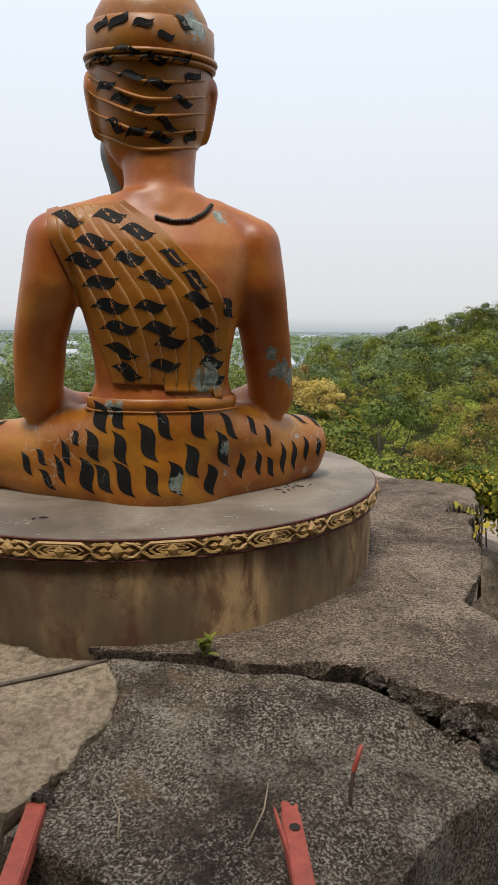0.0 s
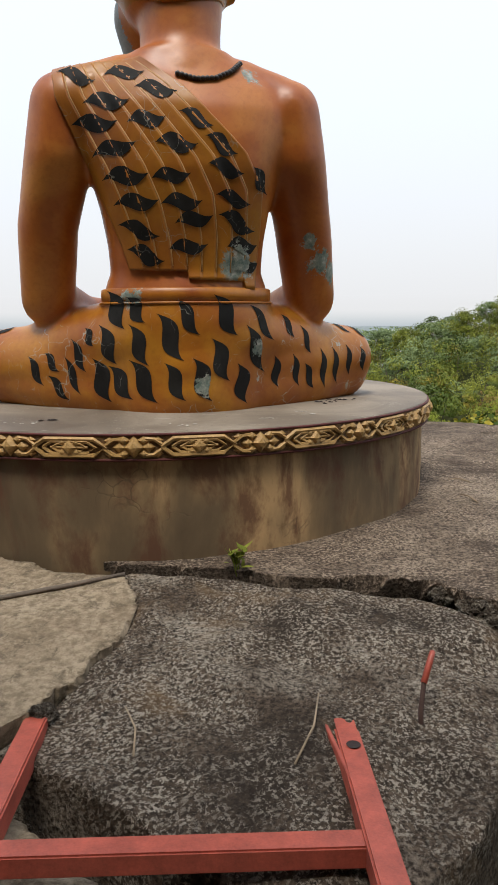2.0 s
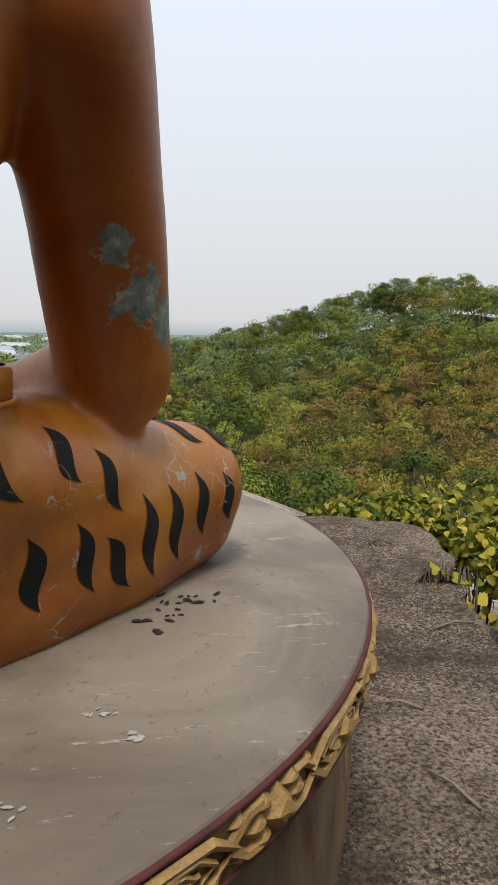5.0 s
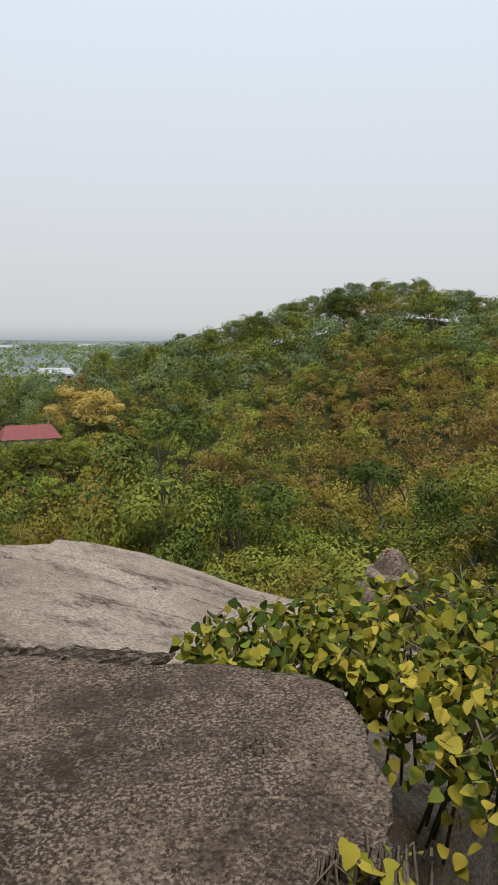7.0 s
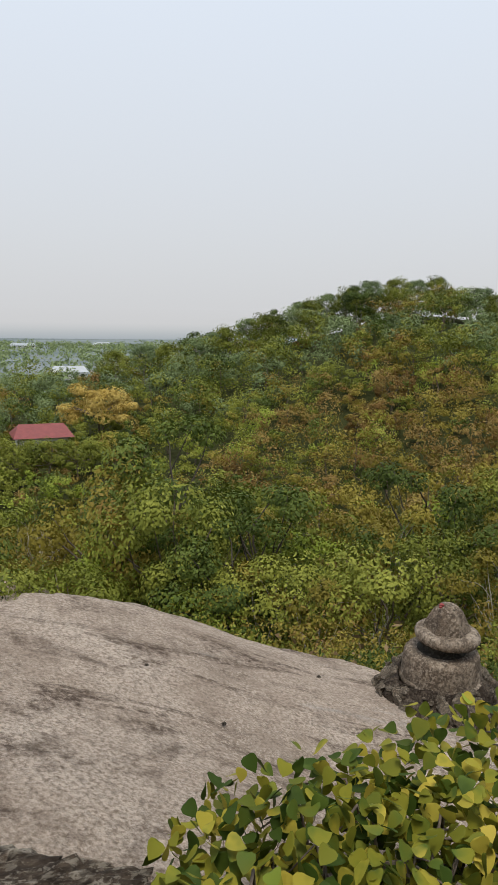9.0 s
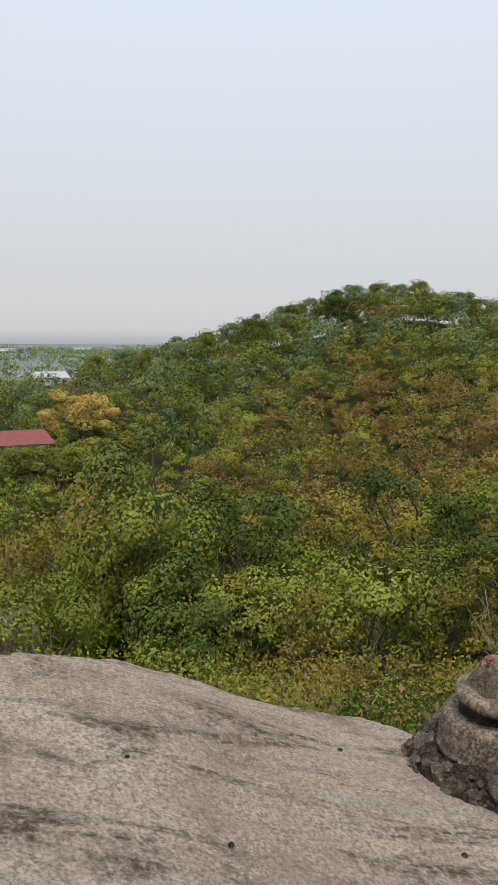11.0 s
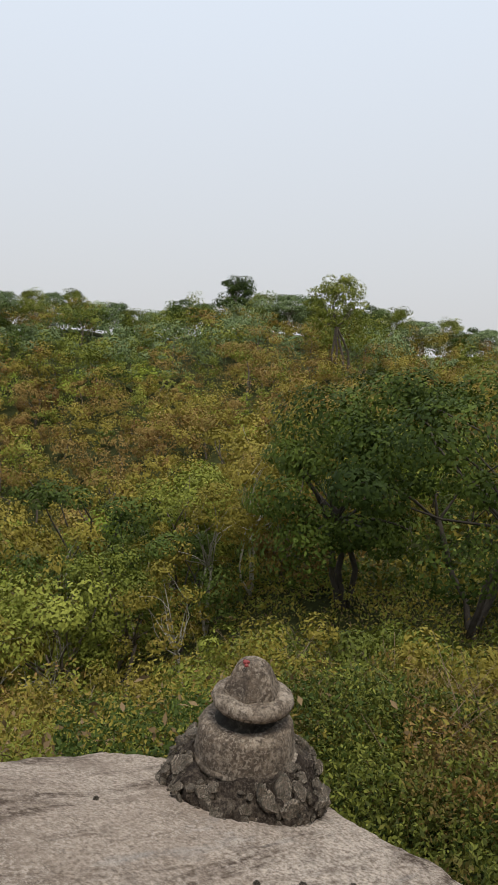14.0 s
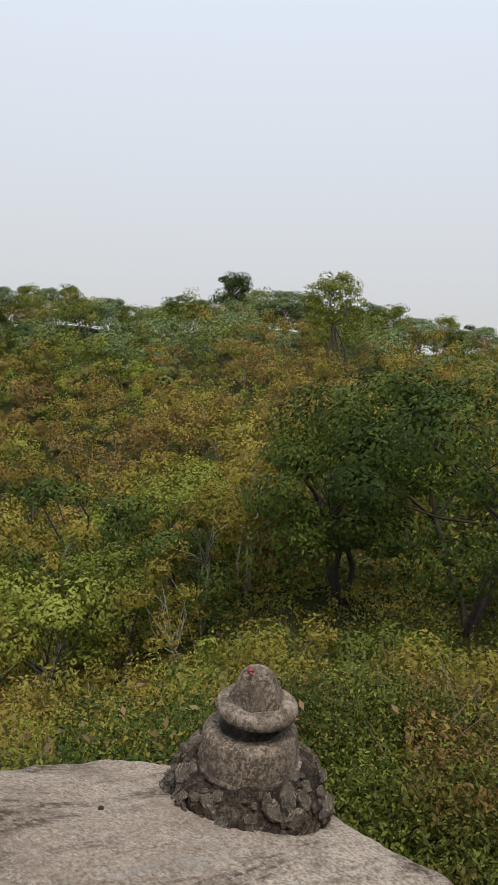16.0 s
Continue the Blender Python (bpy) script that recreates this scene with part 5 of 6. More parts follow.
put(lone, 41.4, 172, 1.0, 0, 1.2 + 172 * math.tan(math.radians(5.7)) - spot(41.4, 172)[2] - 12.4, 1, True)


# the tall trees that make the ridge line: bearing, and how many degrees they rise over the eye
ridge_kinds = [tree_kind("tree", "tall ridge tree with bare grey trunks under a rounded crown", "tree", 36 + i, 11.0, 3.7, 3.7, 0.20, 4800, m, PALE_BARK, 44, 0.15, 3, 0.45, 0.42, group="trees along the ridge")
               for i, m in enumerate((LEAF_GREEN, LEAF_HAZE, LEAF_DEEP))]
fresh_ridge = [True] * 3
for i, (b, rise) in enumerate(((4.6, -1.5), (7.0, -1.2), (8.9, -0.5), (11.0, -0.1), (12.3, 0.4), (13.4, 0.9), (15.0, 1.5), (16.2, 1.9), (17.2, 2.2), (19.0, 2.8), (20.0, 3.0), (21.0, 3.4), (22.5, 3.9), (23.4, 4.1), (24.3, 4.4),
                               (26.4, 4.5), (27.6, 4.3), (28.9, 4.6), (30.4, 3.7), (32.4, 3.7), (33.6, 3.2), (35.0, 3.0), (36.4, 3.5), (37.5, 4.2), (39.1, 3.8), (43.4, 4.7), (45.4, 4.8), (47.2, 4.6),
                               (51.4, 4.1), (52.4, 3.8), (53.7, 3.9), (55.4, 2.9), (57.5, 3.1), (58.8, 2.5), (60.2, 2.4), (62.0, 2.0))):
    d = 164 + 13 * ((i * 0.618) % 1.0)
    top = 1.2 + d * math.tan(math.radians(rise))
    size = 0.85 + 0.3 * ((i * 0.382) % 1.0)
    k = (0, 1, 0, 2, 1)[i % 5]
    need = (top - spot(b, d)[2]) / (11.8 * size)
    tall_by = min(1.45, max(0.75, need))
    put(ridge_kinds[k], b, d, size, i * 77.0, (need - tall_by) * 11.8 * size, tall_by, fresh_ridge[k])
    fresh_ridge[k] = False


# ---- woods on the hill, past counting ----
def far_woods(name, label, seed, mats, d0, d1, b0, b1, count, leaf, per, rx, high, odds):
    rng = np.random.RandomState(seed)
    quads, idx, wood, done_, tries = [], [], [], [], 0
    while len(done_) < count and tries < count * 12:
        tries += 1
        b, d = rng.uniform(b0, b1), math.sqrt(rng.uniform(d0 ** 2, d1 ** 2))
        x, y, z = spot(b, d)
        low = 0.66 if -5 < b < 8.5 and 76 < d < 133 else 1.0
        near = done_[-160:]
        if any((x - p) ** 2 + (y - q) ** 2 < (rx * 1.0) ** 2 for p, q in near):
            continue
        done_.append((x, y))
        s = rng.choice((0.55, 0.7, 0.85, 1.0, 1.15)) * rng.uniform(0.9, 1.1) * low
        r, h = rx * s, high * s * rng.uniform(0.8, 1.2)
        w = odds(b, d)
        k = rng.choice(len(mats), p=np.array(w) / np.sum(w))
        _, pts, face = crown_places(rng, per, r, h * 0.5, 8, 0.47)
        pts += np.array([x, y, z + h * 0.52])
        quads.append(leaves_at(rng, pts, leaf, 0.5, 0.55, 0.35, face))
        idx.append(np.full(per, k))
        if len(done_) % 4:
            continue
        wood.append(tube([(x, y, z - 0.5), (x + rng.uniform(-0.6, 0.6), y, z + h * 0.5), (x + rng.uniform(-1, 1), y, z + h * 0.7)], [0.16, 0.11, 0.05], 4))
    ob = new(name, fast_quads(name, np.concatenate(quads), mats, np.concatenate(idx)))
    tagged(ob, label, "woods", kind="stuff")
    v, f = join(wood)
    st = new("tree_trunks", mesh_of("tree_trunks", v, f, [BARK]))
    tagged(st, "thin brown trunks of the wooded hill", "trunks", kind="stuff")


def slope_odds(b, d):
    warm = smooth01((b - 10) / 14) * (1 - smooth01((d - 105 - 30 * smooth01((b - 34) / 10)) / 25))
    return [0.6 + 2.0 * (1 - warm), 0.3 + 0.7 * (1 - warm), 0.5 + 2.8 * warm, 0.15 + 2.0 * warm, 0.5]


far_woods("hillside_woods", "dense mixed green and russet woods on the slope", 51, [LEAF_GREEN, LEAF_DEEP, LEAF_OLIVE, LEAF_RUSSET, LEAF_FRESH], 62, 125, -18, 67, 600, 0.155, 620, 3.1, 6.0, slope_odds)
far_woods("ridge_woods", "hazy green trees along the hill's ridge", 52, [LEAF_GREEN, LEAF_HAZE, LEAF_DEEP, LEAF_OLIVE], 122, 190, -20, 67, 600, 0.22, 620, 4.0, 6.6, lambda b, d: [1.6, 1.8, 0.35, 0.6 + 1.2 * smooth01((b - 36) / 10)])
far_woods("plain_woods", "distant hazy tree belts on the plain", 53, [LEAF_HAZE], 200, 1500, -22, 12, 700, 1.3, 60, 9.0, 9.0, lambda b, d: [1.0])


def undergrowth(name, label, seed, mat, n, d0, d1, b0, b1, size, high, up=0.4, narrow=0.45):
    rng = np.random.RandomState(seed)
    b, d = np.radians(rng.uniform(b0, b1, n)), np.sqrt(rng.uniform(d0 ** 2, d1 ** 2, n))
    x, y = VX + d * np.sin(b), VY + d * np.cos(b)
    patch = fbm(x, y, 0.55, seed + 5, 3)
    z = land(x, y) + high * np.clip(0.55 + 0.6 * patch, 0.05, 1.4) * rng.uniform(0, 1, n) ** 0.7
    keep = ((x > 7.15) | (y > 16.2) | (x < 0.2)) & (patch > -0.75)
    pts = np.stack([x, y, z], 1)[keep]
    ob = new(name, fast_quads(name, leaves_at(rng, pts, size, up, narrow), [mat]))
    tagged(ob, label, "undergrowth", kind="stuff")


undergrowth("undergrowth", "tangled green undergrowth covering the near gully", 61, LEAF_GREEN, 55000, 6, 17, -15, 70, 0.030, 1.0)
undergrowth("undergrowth", "tangled green undergrowth below the trees", 67, LEAF_GREEN, 30000, 15, 32, -15, 70, 0.075, 1.2)
undergrowth("undergrowth", "yellowing creepers over the near gully", 62, LEAF_OLIVE, 60000, 6, 18, -15, 70, 0.029, 1.2)
undergrowth("undergrowth", "yellowing creepers below the trees", 68, LEAF_OLIVE, 34000, 16, 34, -15, 70, 0.075, 1.5)
undergrowth("undergrowth", "dark green herbs below the granite", 63, LEAF_DEEP, 60000, 4, 15, 28, 74, 0.03, 0.8, 0.35)
undergrowth("undergrowth", "fresh green herbs below the granite", 70, LEAF_HERB, 90000, 4.2, 11, 46, 74, 0.024, 0.9, 0.35)
undergrowth("undergrowth", "russet dry leaves among the bushes", 64, LEAF_DRY, 16000, 6, 30, -15, 70, 0.05, 1.1, 0.3)
undergrowth("undergrowth", "russet herbs drying below the granite", 69, LEAF_RUSSET, 26000, 5.0, 10, 56, 74, 0.024, 1.1, 0.3)
undergrowth("undergrowth", "mixed shrubs filling the wood below the hill", 65, LEAF_OLIVE, 40000, 28, 70, -18, 67, 0.17, 2.2)
undergrowth("undergrowth", "green shrubs filling the wood below the hill", 66, LEAF_DEEP, 40000, 28, 70, -18, 67, 0.17, 2.0)


def dry_canes(seed, n, b0, b1, d0, d1, length, label, mat=DRY, thick=1.0):
    """A thicket of dead stems."""
    rng = np.random.RandomState(seed)
    lines = []
    for _ in range(n):
        x, y, z = spot(rng.uniform(b0, b1), rng.uniform(d0, d1))
        lean = rng.normal(size=2) * 0.45
        l = length * rng.uniform(0.5, 1.3)
        p = [(x + lean[0] * l * t * t + 0.05 * rng.normal(), y + lean[1] * l * t * t, z - 0.1 + l * (t - 0.35 * t * t * abs(lean[0]))) for t in (0, 0.3, 0.6, 1.0)]
        lines.append(tube(p, [0.012 * thick, 0.010 * thick, 0.007 * thick, 0.003 * thick], 4))
    v, f = join(lines)
    ob = new("dry_stems", mesh_of("dry_stems", v, f, [mat]))
    tagged(ob, label, "dry stems", kind="stuff")


DRY_BROWN = plain("brown_dead_stem", (0.17, 0.115, 0.07), 0.9, 0.4, 6)
dry_canes(71, 1500, 45, 54, 10, 14, 1.15, "tangle of brown dead stems behind the stupa", DRY_BROWN, 0.7)
dry_canes(72, 170, 54, 72, 6, 12, 1.2, "dry canes leaning out of the green herbs", DRY_BROWN, 0.8)
dry_canes(73, 260, -4, 40, 16, 24, 2.2, "dead creeper stems at the foot of the trees")


# ---- the creeper with heart-shaped leaves along the ledge ----
def heart_mesh(mat, s=1.0):
    half = [(0.0, 0.0), (0.25, -0.13), (0.46, -0.02), (0.50, 0.22), (0.38, 0.52), (0.18, 0.78), (0.0, 1.0)]
    verts = [(0, y * s, -0.02 * s * math.sin(3 * y)) for _, y in half]
    n = len(half)
    verts += [(x * s, y * s, 0.16 * x * s - 0.12 * y * y * s) for x, y in half[1:-1]]
    verts += [(-x * s, y * s, 0.16 * x * s - 0.12 * y * y * s) for x, y in half[1:-1]]
    faces = []
    for off in (n, n + n - 2):
        ring = [0] + [off + i for i in range(n - 2)] + [n - 1]
        for i in range(n - 1):
            q = (i, ring[i], ring[i + 1], i + 1)
            q = tuple(dict.fromkeys(q))
            if len(q) >= 3:
                faces.append(q if off == n else q[::-1])
    return mesh_of("leaf", verts, faces, [mat], smooth=True)


def creeper(name, label, seed, areas, n, size):
    rng = random.Random(seed)
    root = new(name)
    tagged(root, label, "creeper")
    kinds_ = [heart_mesh(LEAF_VINE, size * k) for k in (0.7, 0.9, 1.1)] + [heart_mesh(LEAF_FRESH, size * 0.9)]
    stems, spots = [], []
    total = sum(a[5] for a in areas)
    for cx, cy, rx, ry, top, share in areas:
        for _ in range(int(n * share / total)):
            w, r = rng.uniform(0, 2 * math.pi), math.sqrt(rng.random())
            x, y = cx + rx * r * math.cos(w), cy + ry * r * math.sin(w)
            hump = top * (1 - 0.75 * r * r) if top > 0 else top
            lo = max(float(dome(np.array(x), np.array(y))), -1.2)
            z = lo + (hump - lo) * (1 - 0.55 * rng.random() ** 1.6) + rng.uniform(-0.05, 0.05)
            spots.append((x, y, z))
        for _ in range(26):
            w, r = rng.uniform(0, 2 * math.pi), rng.random()
            x, y = cx + rx * r * math.cos(w), cy + ry * r * math.sin(w)
            x2, y2 = cx + rx * math.cos(w + 0.9) * rng.random(), cy + ry * math.sin(w + 0.9) * rng.random()
            stems.append(tube([(x, y, top - 0.9), ((x * 2 + x2) / 3, (y * 2 + y2) / 3, top - 0.25), ((x + x2) / 2, (y + y2) / 2, top - 0.06), (x2, y2, top - 0.14)], [0.009, 0.007, 0.005, 0.003], 5))
    v, f = join(stems)
    tagged(part_mesh("stems", mesh_of("stems", v, f, [BARK], smooth=True), root), "thin brown twining stems", kind="stuff")
    rng.shuffle(spots)
    rest_v, rest_f, count = [], [], 0
    for i, (x, y, z) in enumerate(spots):
        me = kinds_[rng.choice((0, 1, 1, 2, 3))]
        m = pose(x, y, z, rng.uniform(-85, 5), rng.uniform(-45, 45), rng.uniform(20, 340))
        if i < 300:
            ob = part_mesh("leaf", me, root)
            ob.matrix_basis = m
        else:
            base = len(rest_v)
            rest_v += [m @ vv.co for vv in me.vertices]
            rest_f += [tuple(base + k for k in p.vertices) for p in me.polygons]
    if rest_v:
        ob = part_mesh("leaves", mesh_of("leaves", rest_v, rest_f, [LEAF_VINE], smooth=True), root)
        tagged(ob, "yellow-green heart-shaped leaves", kind="stuff")


creeper("creeper", "yellow-green creeper with heart-shaped leaves over the ledge", 81,
        [(4.55, 11.85, 0.55, 0.42, 0.04, 1.2), (5.35, 11.75, 0.85, 0.75, 0.07, 2.4), (5.5, 10.8, 0.75, 0.9, 0.08, 2.2), (6.3, 11.4, 0.9, 1.0, 0.03, 1.7), (5.0, 9.8, 0.42, 0.6, 0.1, 0.9), (6.0, 9.9, 0.8, 0.9, 0.1, 0.8)], 7600, 0.060)
creeper("creeper", "trailing creeper shoot lying on the brown ledge", 82, [(4.2, 10.25, 0.22, 0.12, 0.17, 1.0), (4.1, 10.9, 0.12, 0.08, 0.12, 0.3)], 26, 0.08)


# ---- small things on the rocks ----
def sprout():
    root = new("weed")
    root.location = (2.15, 7.555, -0.03)
    root.scale = (0.75, 0.75, 0.75)
    tagged(root, "small green weed growing from the crack", "weed")
    rng = random.Random(3)
    leaf = heart_mesh(LEAF_GREEN, 0.075)
    for i in range(22):
        ob = part_mesh("leaf", leaf, root)
        s = rng.uniform(0.6, 1.3)
        ob.matrix_basis = pose(rng.uniform(-0.05, 0.05), rng.uniform(-0.03, 0.03), rng.uniform(0.0, 0.11), rng.uniform(5, 65), 0, i * 137.5) @ Matrix.Diagonal((s * 0.45, s, s, 1))
    v, f = join([tube([(0, 0, -0.05), (0.01 * k, 0.004 * k, 0.06), (0.022 * k, -0.006 * k, 0.12)], [0.004, 0.003, 0.002], 5) for k in (-2, 0, 2)])
    part_mesh("stems", mesh_of("stems", v, f, [LEAF_FRESH], smooth=True), root)


sprout()


def twig(pts, r, label="dry twig lying on the rock"):
    v, f = tube(pts, [r, r * 0.9, r * 0.7][: len(pts)] + [r * 0.5] * max(0, len(pts) - 3), 6)
    tagged(new("twig", mesh_of("twig", v, f, [DRY if r < 0.006 else BARK], smooth=True)), label, "twig")


def rests(x, y):
    return float(plinth_top(np.array(x), np.array(y)))


for x, y, w, l in ((3.47, 8.62, 1.9, 0.2), (3.9, 9.75, 0.1, 0.2), (3.55, 9.15, 2.7, 0.14), (3.62, 8.05, 2.2, 0.1), (3.85, 8.7, 0.6, 0.12)):
    dx, dy = math.cos(w) * l, math.sin(w) * l
    twig([(x, y, rests(x, y) + 0.008), (x + dx * 0.5, y + dy * 0.5 + 0.012, rests(x, y) + 0.022), (x + dx, y + dy, rests(x, y) + 0.012)], 0.0055)
twig([(1.12, 7.28, -0.085), (1.4, 7.38, -0.06), (1.66, 7.50, -0.04)], 0.012, "dark dry branch lying on the cement slab")
for x, y, w, l in ((2.40, 6.40, 1.3, 0.3), (1.92, 6.42, 1.9, 0.2)):
    dx, dy = math.cos(w) * l, math.sin(w) * l
    z0 = float(front_top(x, y)) + 0.02
    twig([(x, y, z0), (x + dx * 0.5 + 0.02, y + dy * 0.5, z0 + 0.02 + 0.06 * l), (x + dx, y + dy, z0 + 0.166 * dy + 0.02)], 0.004)


def crumbs(name, label, mat, spots, seed, size):
    """Crumbs of dirt: one heap each."""
    rng = random.Random(seed)
    for x, y, n, spread in spots:
        pieces = []
        for _ in range(n):
            s = size * rng.uniform(0.4, 1.3)
            px, py = rng.gauss(0, spread), rng.gauss(0, spread * 0.6)
            v, f = lathe([(s, 0), (s * 0.9, s * 0.3), (s * 0.3, s * 0.6)], 6, 0.35, rng.randrange(999))
            m = pose(px, py, 0, 0, 0, rng.uniform(0, 360)) @ Matrix.Diagonal((1.6, 0.8, 0.8, 1))
            pieces.append(([m @ Vector(q) for q in v], f))
        v, f = join(pieces)
        ob = new(name, mesh_of(name, v, f, [mat]))
        ob.location = (x, y, 0.578)
        tagged(ob, label, "dirt")


crumbs("droppings", "dark dry droppings scattered on the plinth top", BLACK_HOLE, [(2.67, 8.85, 15, 0.05), (2.60, 8.74, 9, 0.06), (1.2, 7.95, 6, 0.03)], 4, 0.009)
crumbs("paint_flakes", "pale flakes of old paint on the plinth top", plain("flake", (0.36, 0.33, 0.29), 0.8), [(2.50, 8.2, 7, 0.014), (2.43, 8.30, 9, 0.02), (2.3, 8.02, 9, 0.03), (1.9, 7.8, 8, 0.04), (1.1, 7.86, 9, 0.04)], 6, 0.0055)


def rough_rock(seed):
    bm = bmesh.new()
    bmesh.ops.create_icosphere(bm, subdivisions=5, radius=0.06)
    off = Vector((seed, seed * 0.7, 0))
    for v in bm.verts:
        d = v.co.normalized()
        v.co *= 1 + 0.35 * noise.noise(d * 1.6 + off) + 0.22 * noise.noise(d * 4.0 + off) + 0.16 * noise.noise(d * 10 + off) + 0.08 * noise.noise(d * 24 + off)
    me = bpy.data.meshes.new("broken_rock")
    bm.to_mesh(me)
    bm.free()
    me.materials.append(ROCK_GROOVE)
    return me


# loose stones along the crack and on the granite
def stones():
    rng = random.Random(12)
    kinds_ = [rough_rock(40 + i) for i in range(5)]
    for x, y, z, s in ((3.02, 7.42, -0.09, 1.0), (3.14, 7.3, -0.10, 1.6), (3.22, 7.2, -0.12, 1.3), (3.36, 7.1, -0.12, 1.7), (3.46, 7.06, -0.14, 1.5), (1.58, 6.62, -0.2, 0.8), (3.45, 6.9, -0.14, 1.3)):
        ob = new("stone", kinds_[rng.randrange(5)])
        ob.matrix_basis = pose(x, y, z, rng.uniform(-30, 30), rng.uniform(-30, 30), rng.uniform(0, 360)) @ Matrix.Diagonal((s * 1.0, s * 0.7, s * 0.6, 1))
        tagged(ob, "loose grey stone lodged in the crack", "stone", "stones along the crack")
    for x, y, s in ((5.63, 14.94, 0.24), (4.28, 14.38, 0.2), (4.65, 13.84, 0.2), (6.1, 13.9, 0.35), (6.35, 13.8, 0.25), (5.9, 14.0, 0.25)):
        ob = new("stone", kinds_[rng.randrange(5)])
        ob.matrix_basis = pose(x, y, float(dome(np.array(x), np.array(y))) + 0.01, 0, 0, rng.uniform(0, 360)) @ Matrix.Diagonal((s, s, s * 0.7, 1))
        tagged(ob, "small loose stone lying on the pale granite", "stone", "stones on the granite")
    for x, y, z, s in ((3.4, 12.0, -0.12, 4.2), (3.75, 11.92, -0.12, 3.4), (3.05, 12.1, -0.08, 3.8), (4.15, 11.8, -0.2, 3.2), (2.6, 12.15, -0.05, 4.0)):
        ob = new("broken_rock", rough_rock(60 + int(x * 10)))
        ob.matrix_basis = pose(x, y, z - 0.05, 0, 0, rng.uniform(-25, 25)) @ Matrix.Diagonal((s * 1.4, s * 0.75, s * 0.5, 1))
        tagged(ob, "dark lichened rock wedged between ledge and granite", "rock", "rocks in the groove")


stones()
thin = bare_kind("dry_seedling", "thin leafless seedling rising before the granite", 9, 0.6, BARK, 0.5, 0.006)
thin.matrix_basis = pose(4.35, 12.55, -0.62, 0, 0, 20)
for x, y, s, t in ((4.6, 12.62, 0.9, 130), (4.22, 12.7, 0.6, 250)):
    copy_thing(thin, pose(x, y, -0.66, 0, 0, t) @ Matrix.Diagonal((s, s, s, 1)))


# ---- the hall in the valley and far houses ----
def house(name, label, x, y, z, w, d, h, turn, roofmat, wallmat, hip=0.55, windows=3, pitch=0.24):
    root = new(name)
    root.matrix_basis = pose(x, y, z, 0, 0, turn)
    tagged(root, label, "building")
    part("wall", box_bm((w, d, h), pose(0, 0, h / 2), 0.02), wallmat, root)
    bm = bmesh.new()
    e, rise = min(0.12 * w, 1.2), pitch * w
    a = [(-w / 2 - e, -d / 2 - e, h), (w / 2 + e, -d / 2 - e, h), (w / 2 + e, d / 2 + e, h), (-w / 2 - e, d / 2 + e, h)]
    b = [(-w / 2 * hip, 0, h + rise), (w / 2 * hip, 0, h + rise)]
    vs = [bm.verts.new(p) for p in a + b]
    for q in ((0, 1, 5, 4), (1, 2, 5), (2, 3, 4, 5), (3, 0, 4), (3, 2, 1, 0)):
        bm.faces.new([vs[i] for i in q])
    part("roof", bm, roofmat, root)
    for i in range(windows):
        part("window", box_bm((w / (2.4 * windows), 0.08, h * 0.4), pose(-w / 2 + (i + 0.5) * w / windows, -d / 2 - 0.02, h * 0.55), 0), BLACK_HOLE, root)


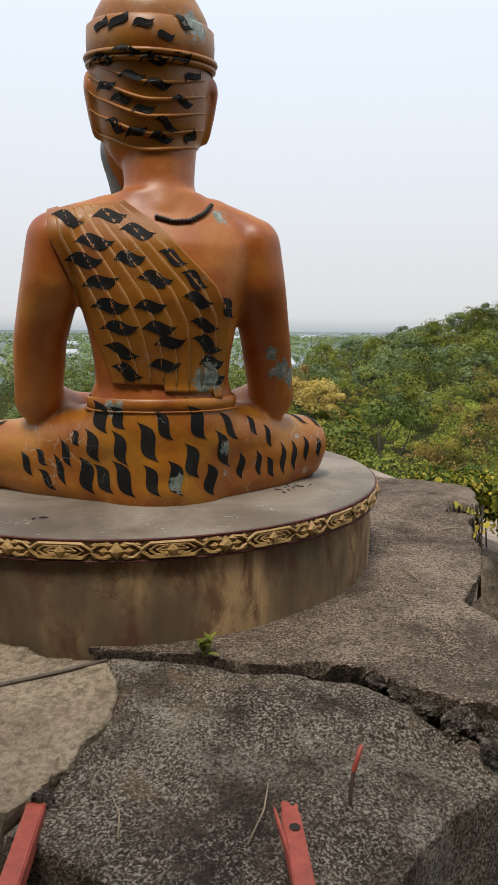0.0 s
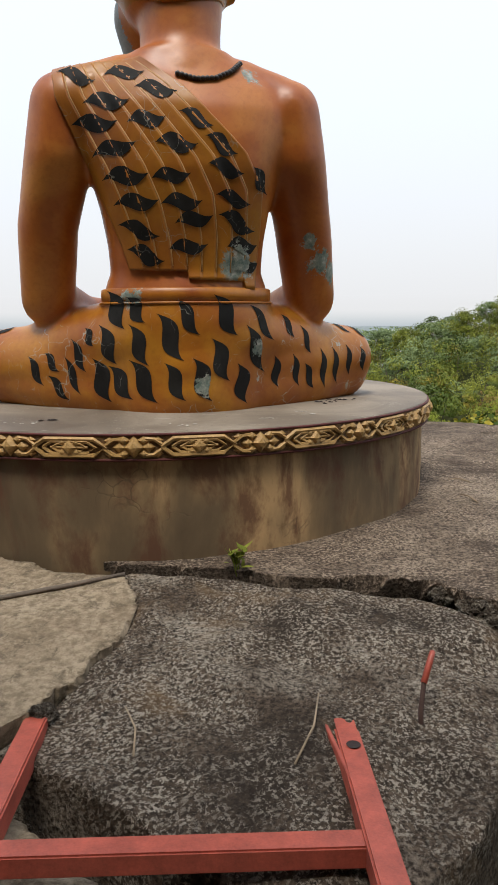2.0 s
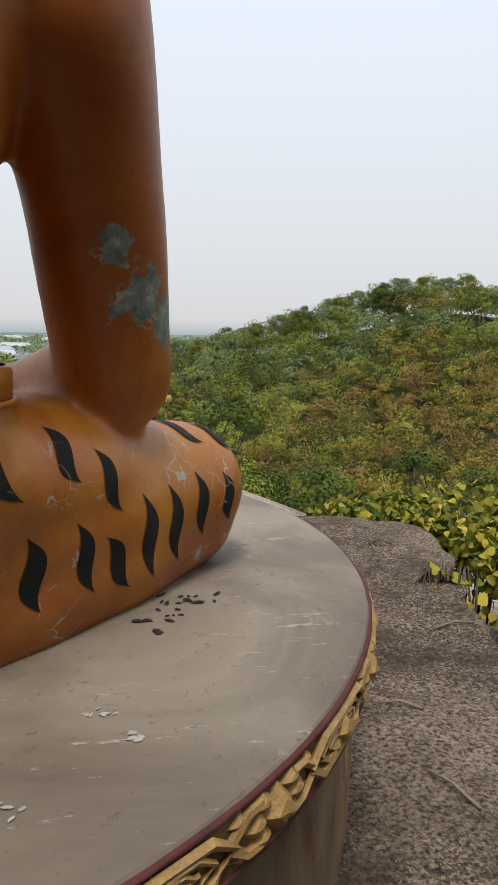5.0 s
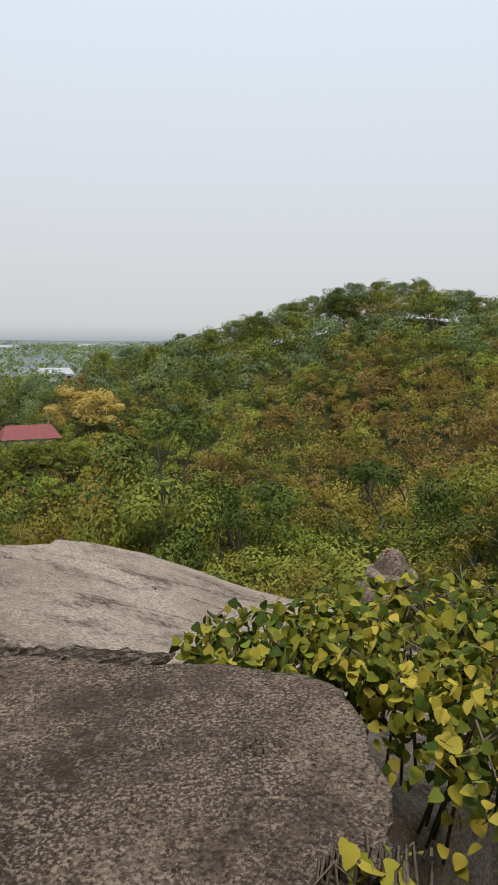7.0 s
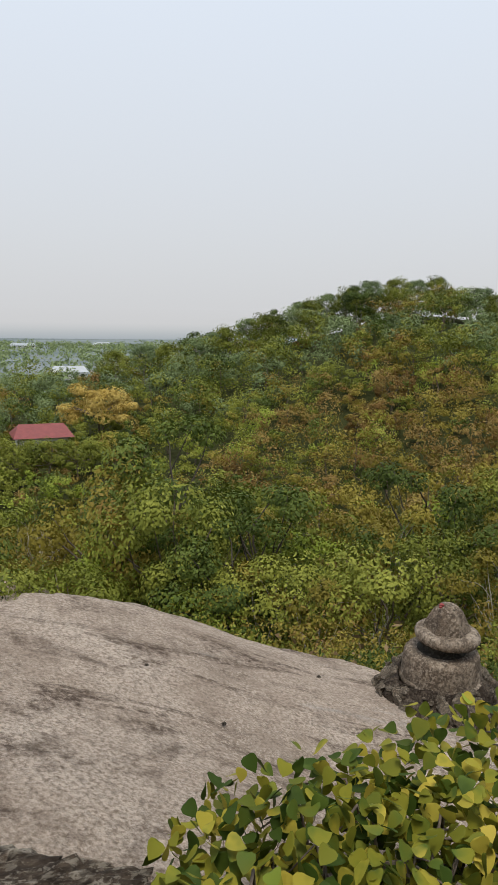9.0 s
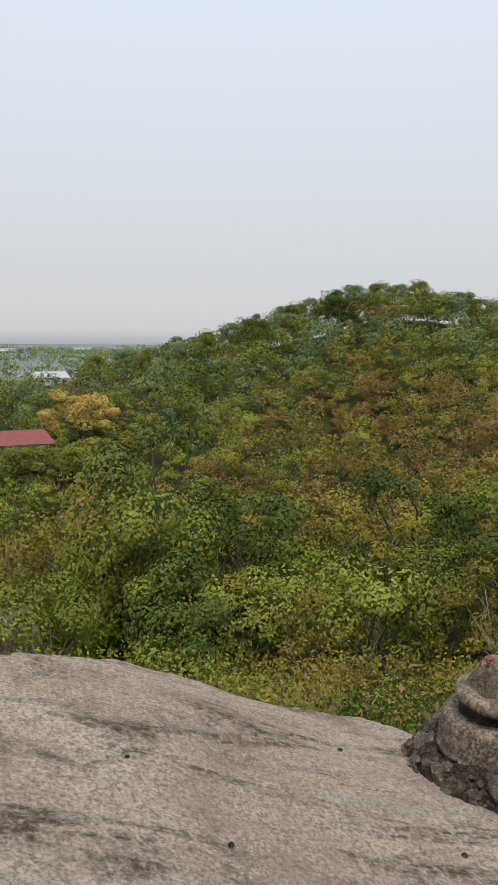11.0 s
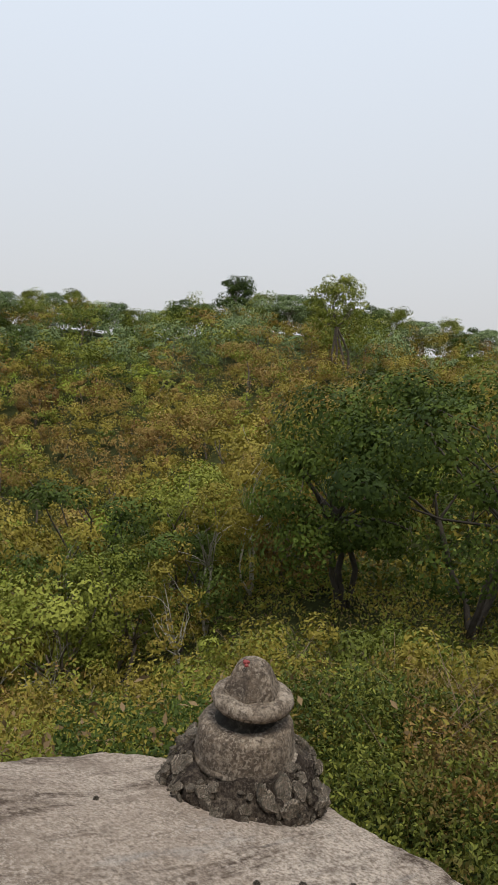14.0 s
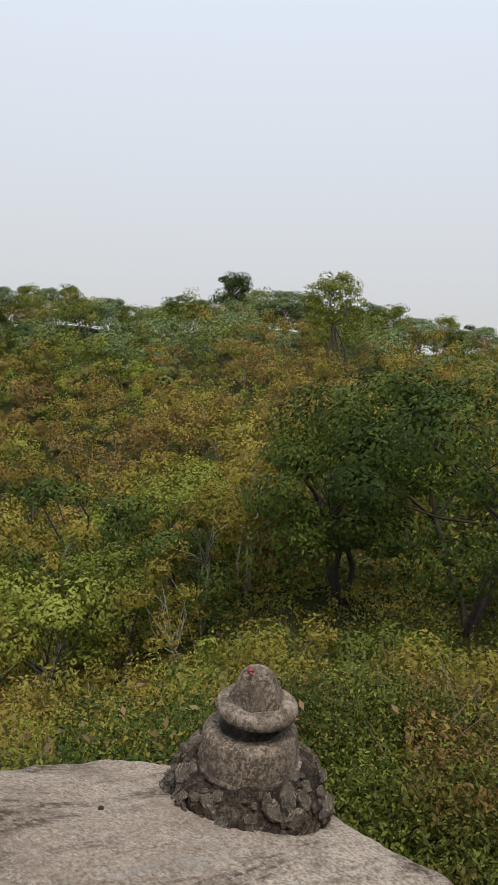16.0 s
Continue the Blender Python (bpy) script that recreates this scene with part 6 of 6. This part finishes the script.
RED_ROOF = plain("red_roof", (0.21, 0.05, 0.045), 0.6, 0.2, 1.5)
WHITE_WALL = plain("pale_wall", (0.62, 0.6, 0.57), 0.8, 0.15, 1.0)
PALE_ROOF = plain("pale_roof", (0.42, 0.44, 0.46), 0.6, 0.1, 0.2)
GREY_ROOF = plain("grey_roof", (0.33, 0.36, 0.38), 0.6, 0.15, 0.3)
x, y, z = spot(-1.0, 118)
house("hall", "red-roofed hall among trees in the valley", x, y, -18.7, 7.4, 6.0, 3.2, 8, RED_ROOF, WHITE_WALL, 0.94)
for b, d in ((-4.0, 106), (-2.8, 103), (-1.6, 107), (-0.5, 104), (0.6, 107), (1.7, 103), (2.8, 106)):
    gx, gy, gz = spot(b, d)
    place("green" if int(b * 10) % 3 else "olive", b, d, max(0.5, (-14.4 - gz) / 5.8), b * 77)
rngh = random.Random(2)
for i in range(20):
    x, y, z = spot(rngh.uniform(-20, 9), rngh.uniform(480, 1500))
    long = rngh.choice((12, 16, 22, 40, 55))
    house("house", "pale low building far out on the hazy plain", x, y, z, long, rngh.uniform(8, 12), rngh.uniform(3, 5), rngh.uniform(-20, 20), PALE_ROOF if i % 2 else GREY_ROOF, WHITE_WALL, 0.9, 4, min(0.24, 4.0 / long))

# pale boulder down the gully, and an unseen shading rock face behind the walker
slab("boulder", [(0.2, 38.0), (2.6, 37.6), (3.4, 39.0), (1.6, 40.4), (-0.6, 39.6)], lambda x, y: -8.6 + 0 * x, ROCK_PALE, "pale boulder showing among the gully bushes", step=0.15, rough=0.2, grain=0.6, seed=91, lip=0.3, depth=6, steep=4)


def shade_cliff():
    """An unseen cliff, added behind the ladder to shade it and close the place."""
    nx, nz = 70, 40
    X, Z = np.meshgrid(np.linspace(-11, 12, nx), np.linspace(-2.5, 9.5, nz), indexing="ij")
    Y = 1.2 - 0.05 * Z + 0.5 * fbm(X, Z, 0.45, 7, 5) + 0.05 * (X - 1) ** 2 * -0.2 + 0.18 * np.clip(Z - 2, 0, 9)
    verts = np.stack([X, Y, Z], -1).reshape(-1, 3)
    faces = [(i * nz + j, (i + 1) * nz + j, (i + 1) * nz + j + 1, i * nz + j + 1) for i in range(nx - 1) for j in range(nz - 1)]
    back = [(x, y - 3.0, z) for x, y, z in verts]
    n = len(verts)
    allv = list(map(tuple, verts)) + back
    ring = [i * nz for i in range(nx)] + [(nx - 1) * nz + j for j in range(1, nz)] + [i * nz + nz - 1 for i in range(nx - 2, -1, -1)] + [j for j in range(nz - 2, 0, -1)]
    faces += [(ring[k], n + ring[k], n + ring[(k + 1) % len(ring)], ring[(k + 1) % len(ring)]) for k in range(len(ring))]
    ob = new("shading_rock_wall", mesh_of("shading_rock_wall", allv, faces, [ROCK_DARK], smooth=True))
    tagged(ob, "unseen dark rock face added behind the ladder for shade", "rock", kind="structure")


shade_cliff()
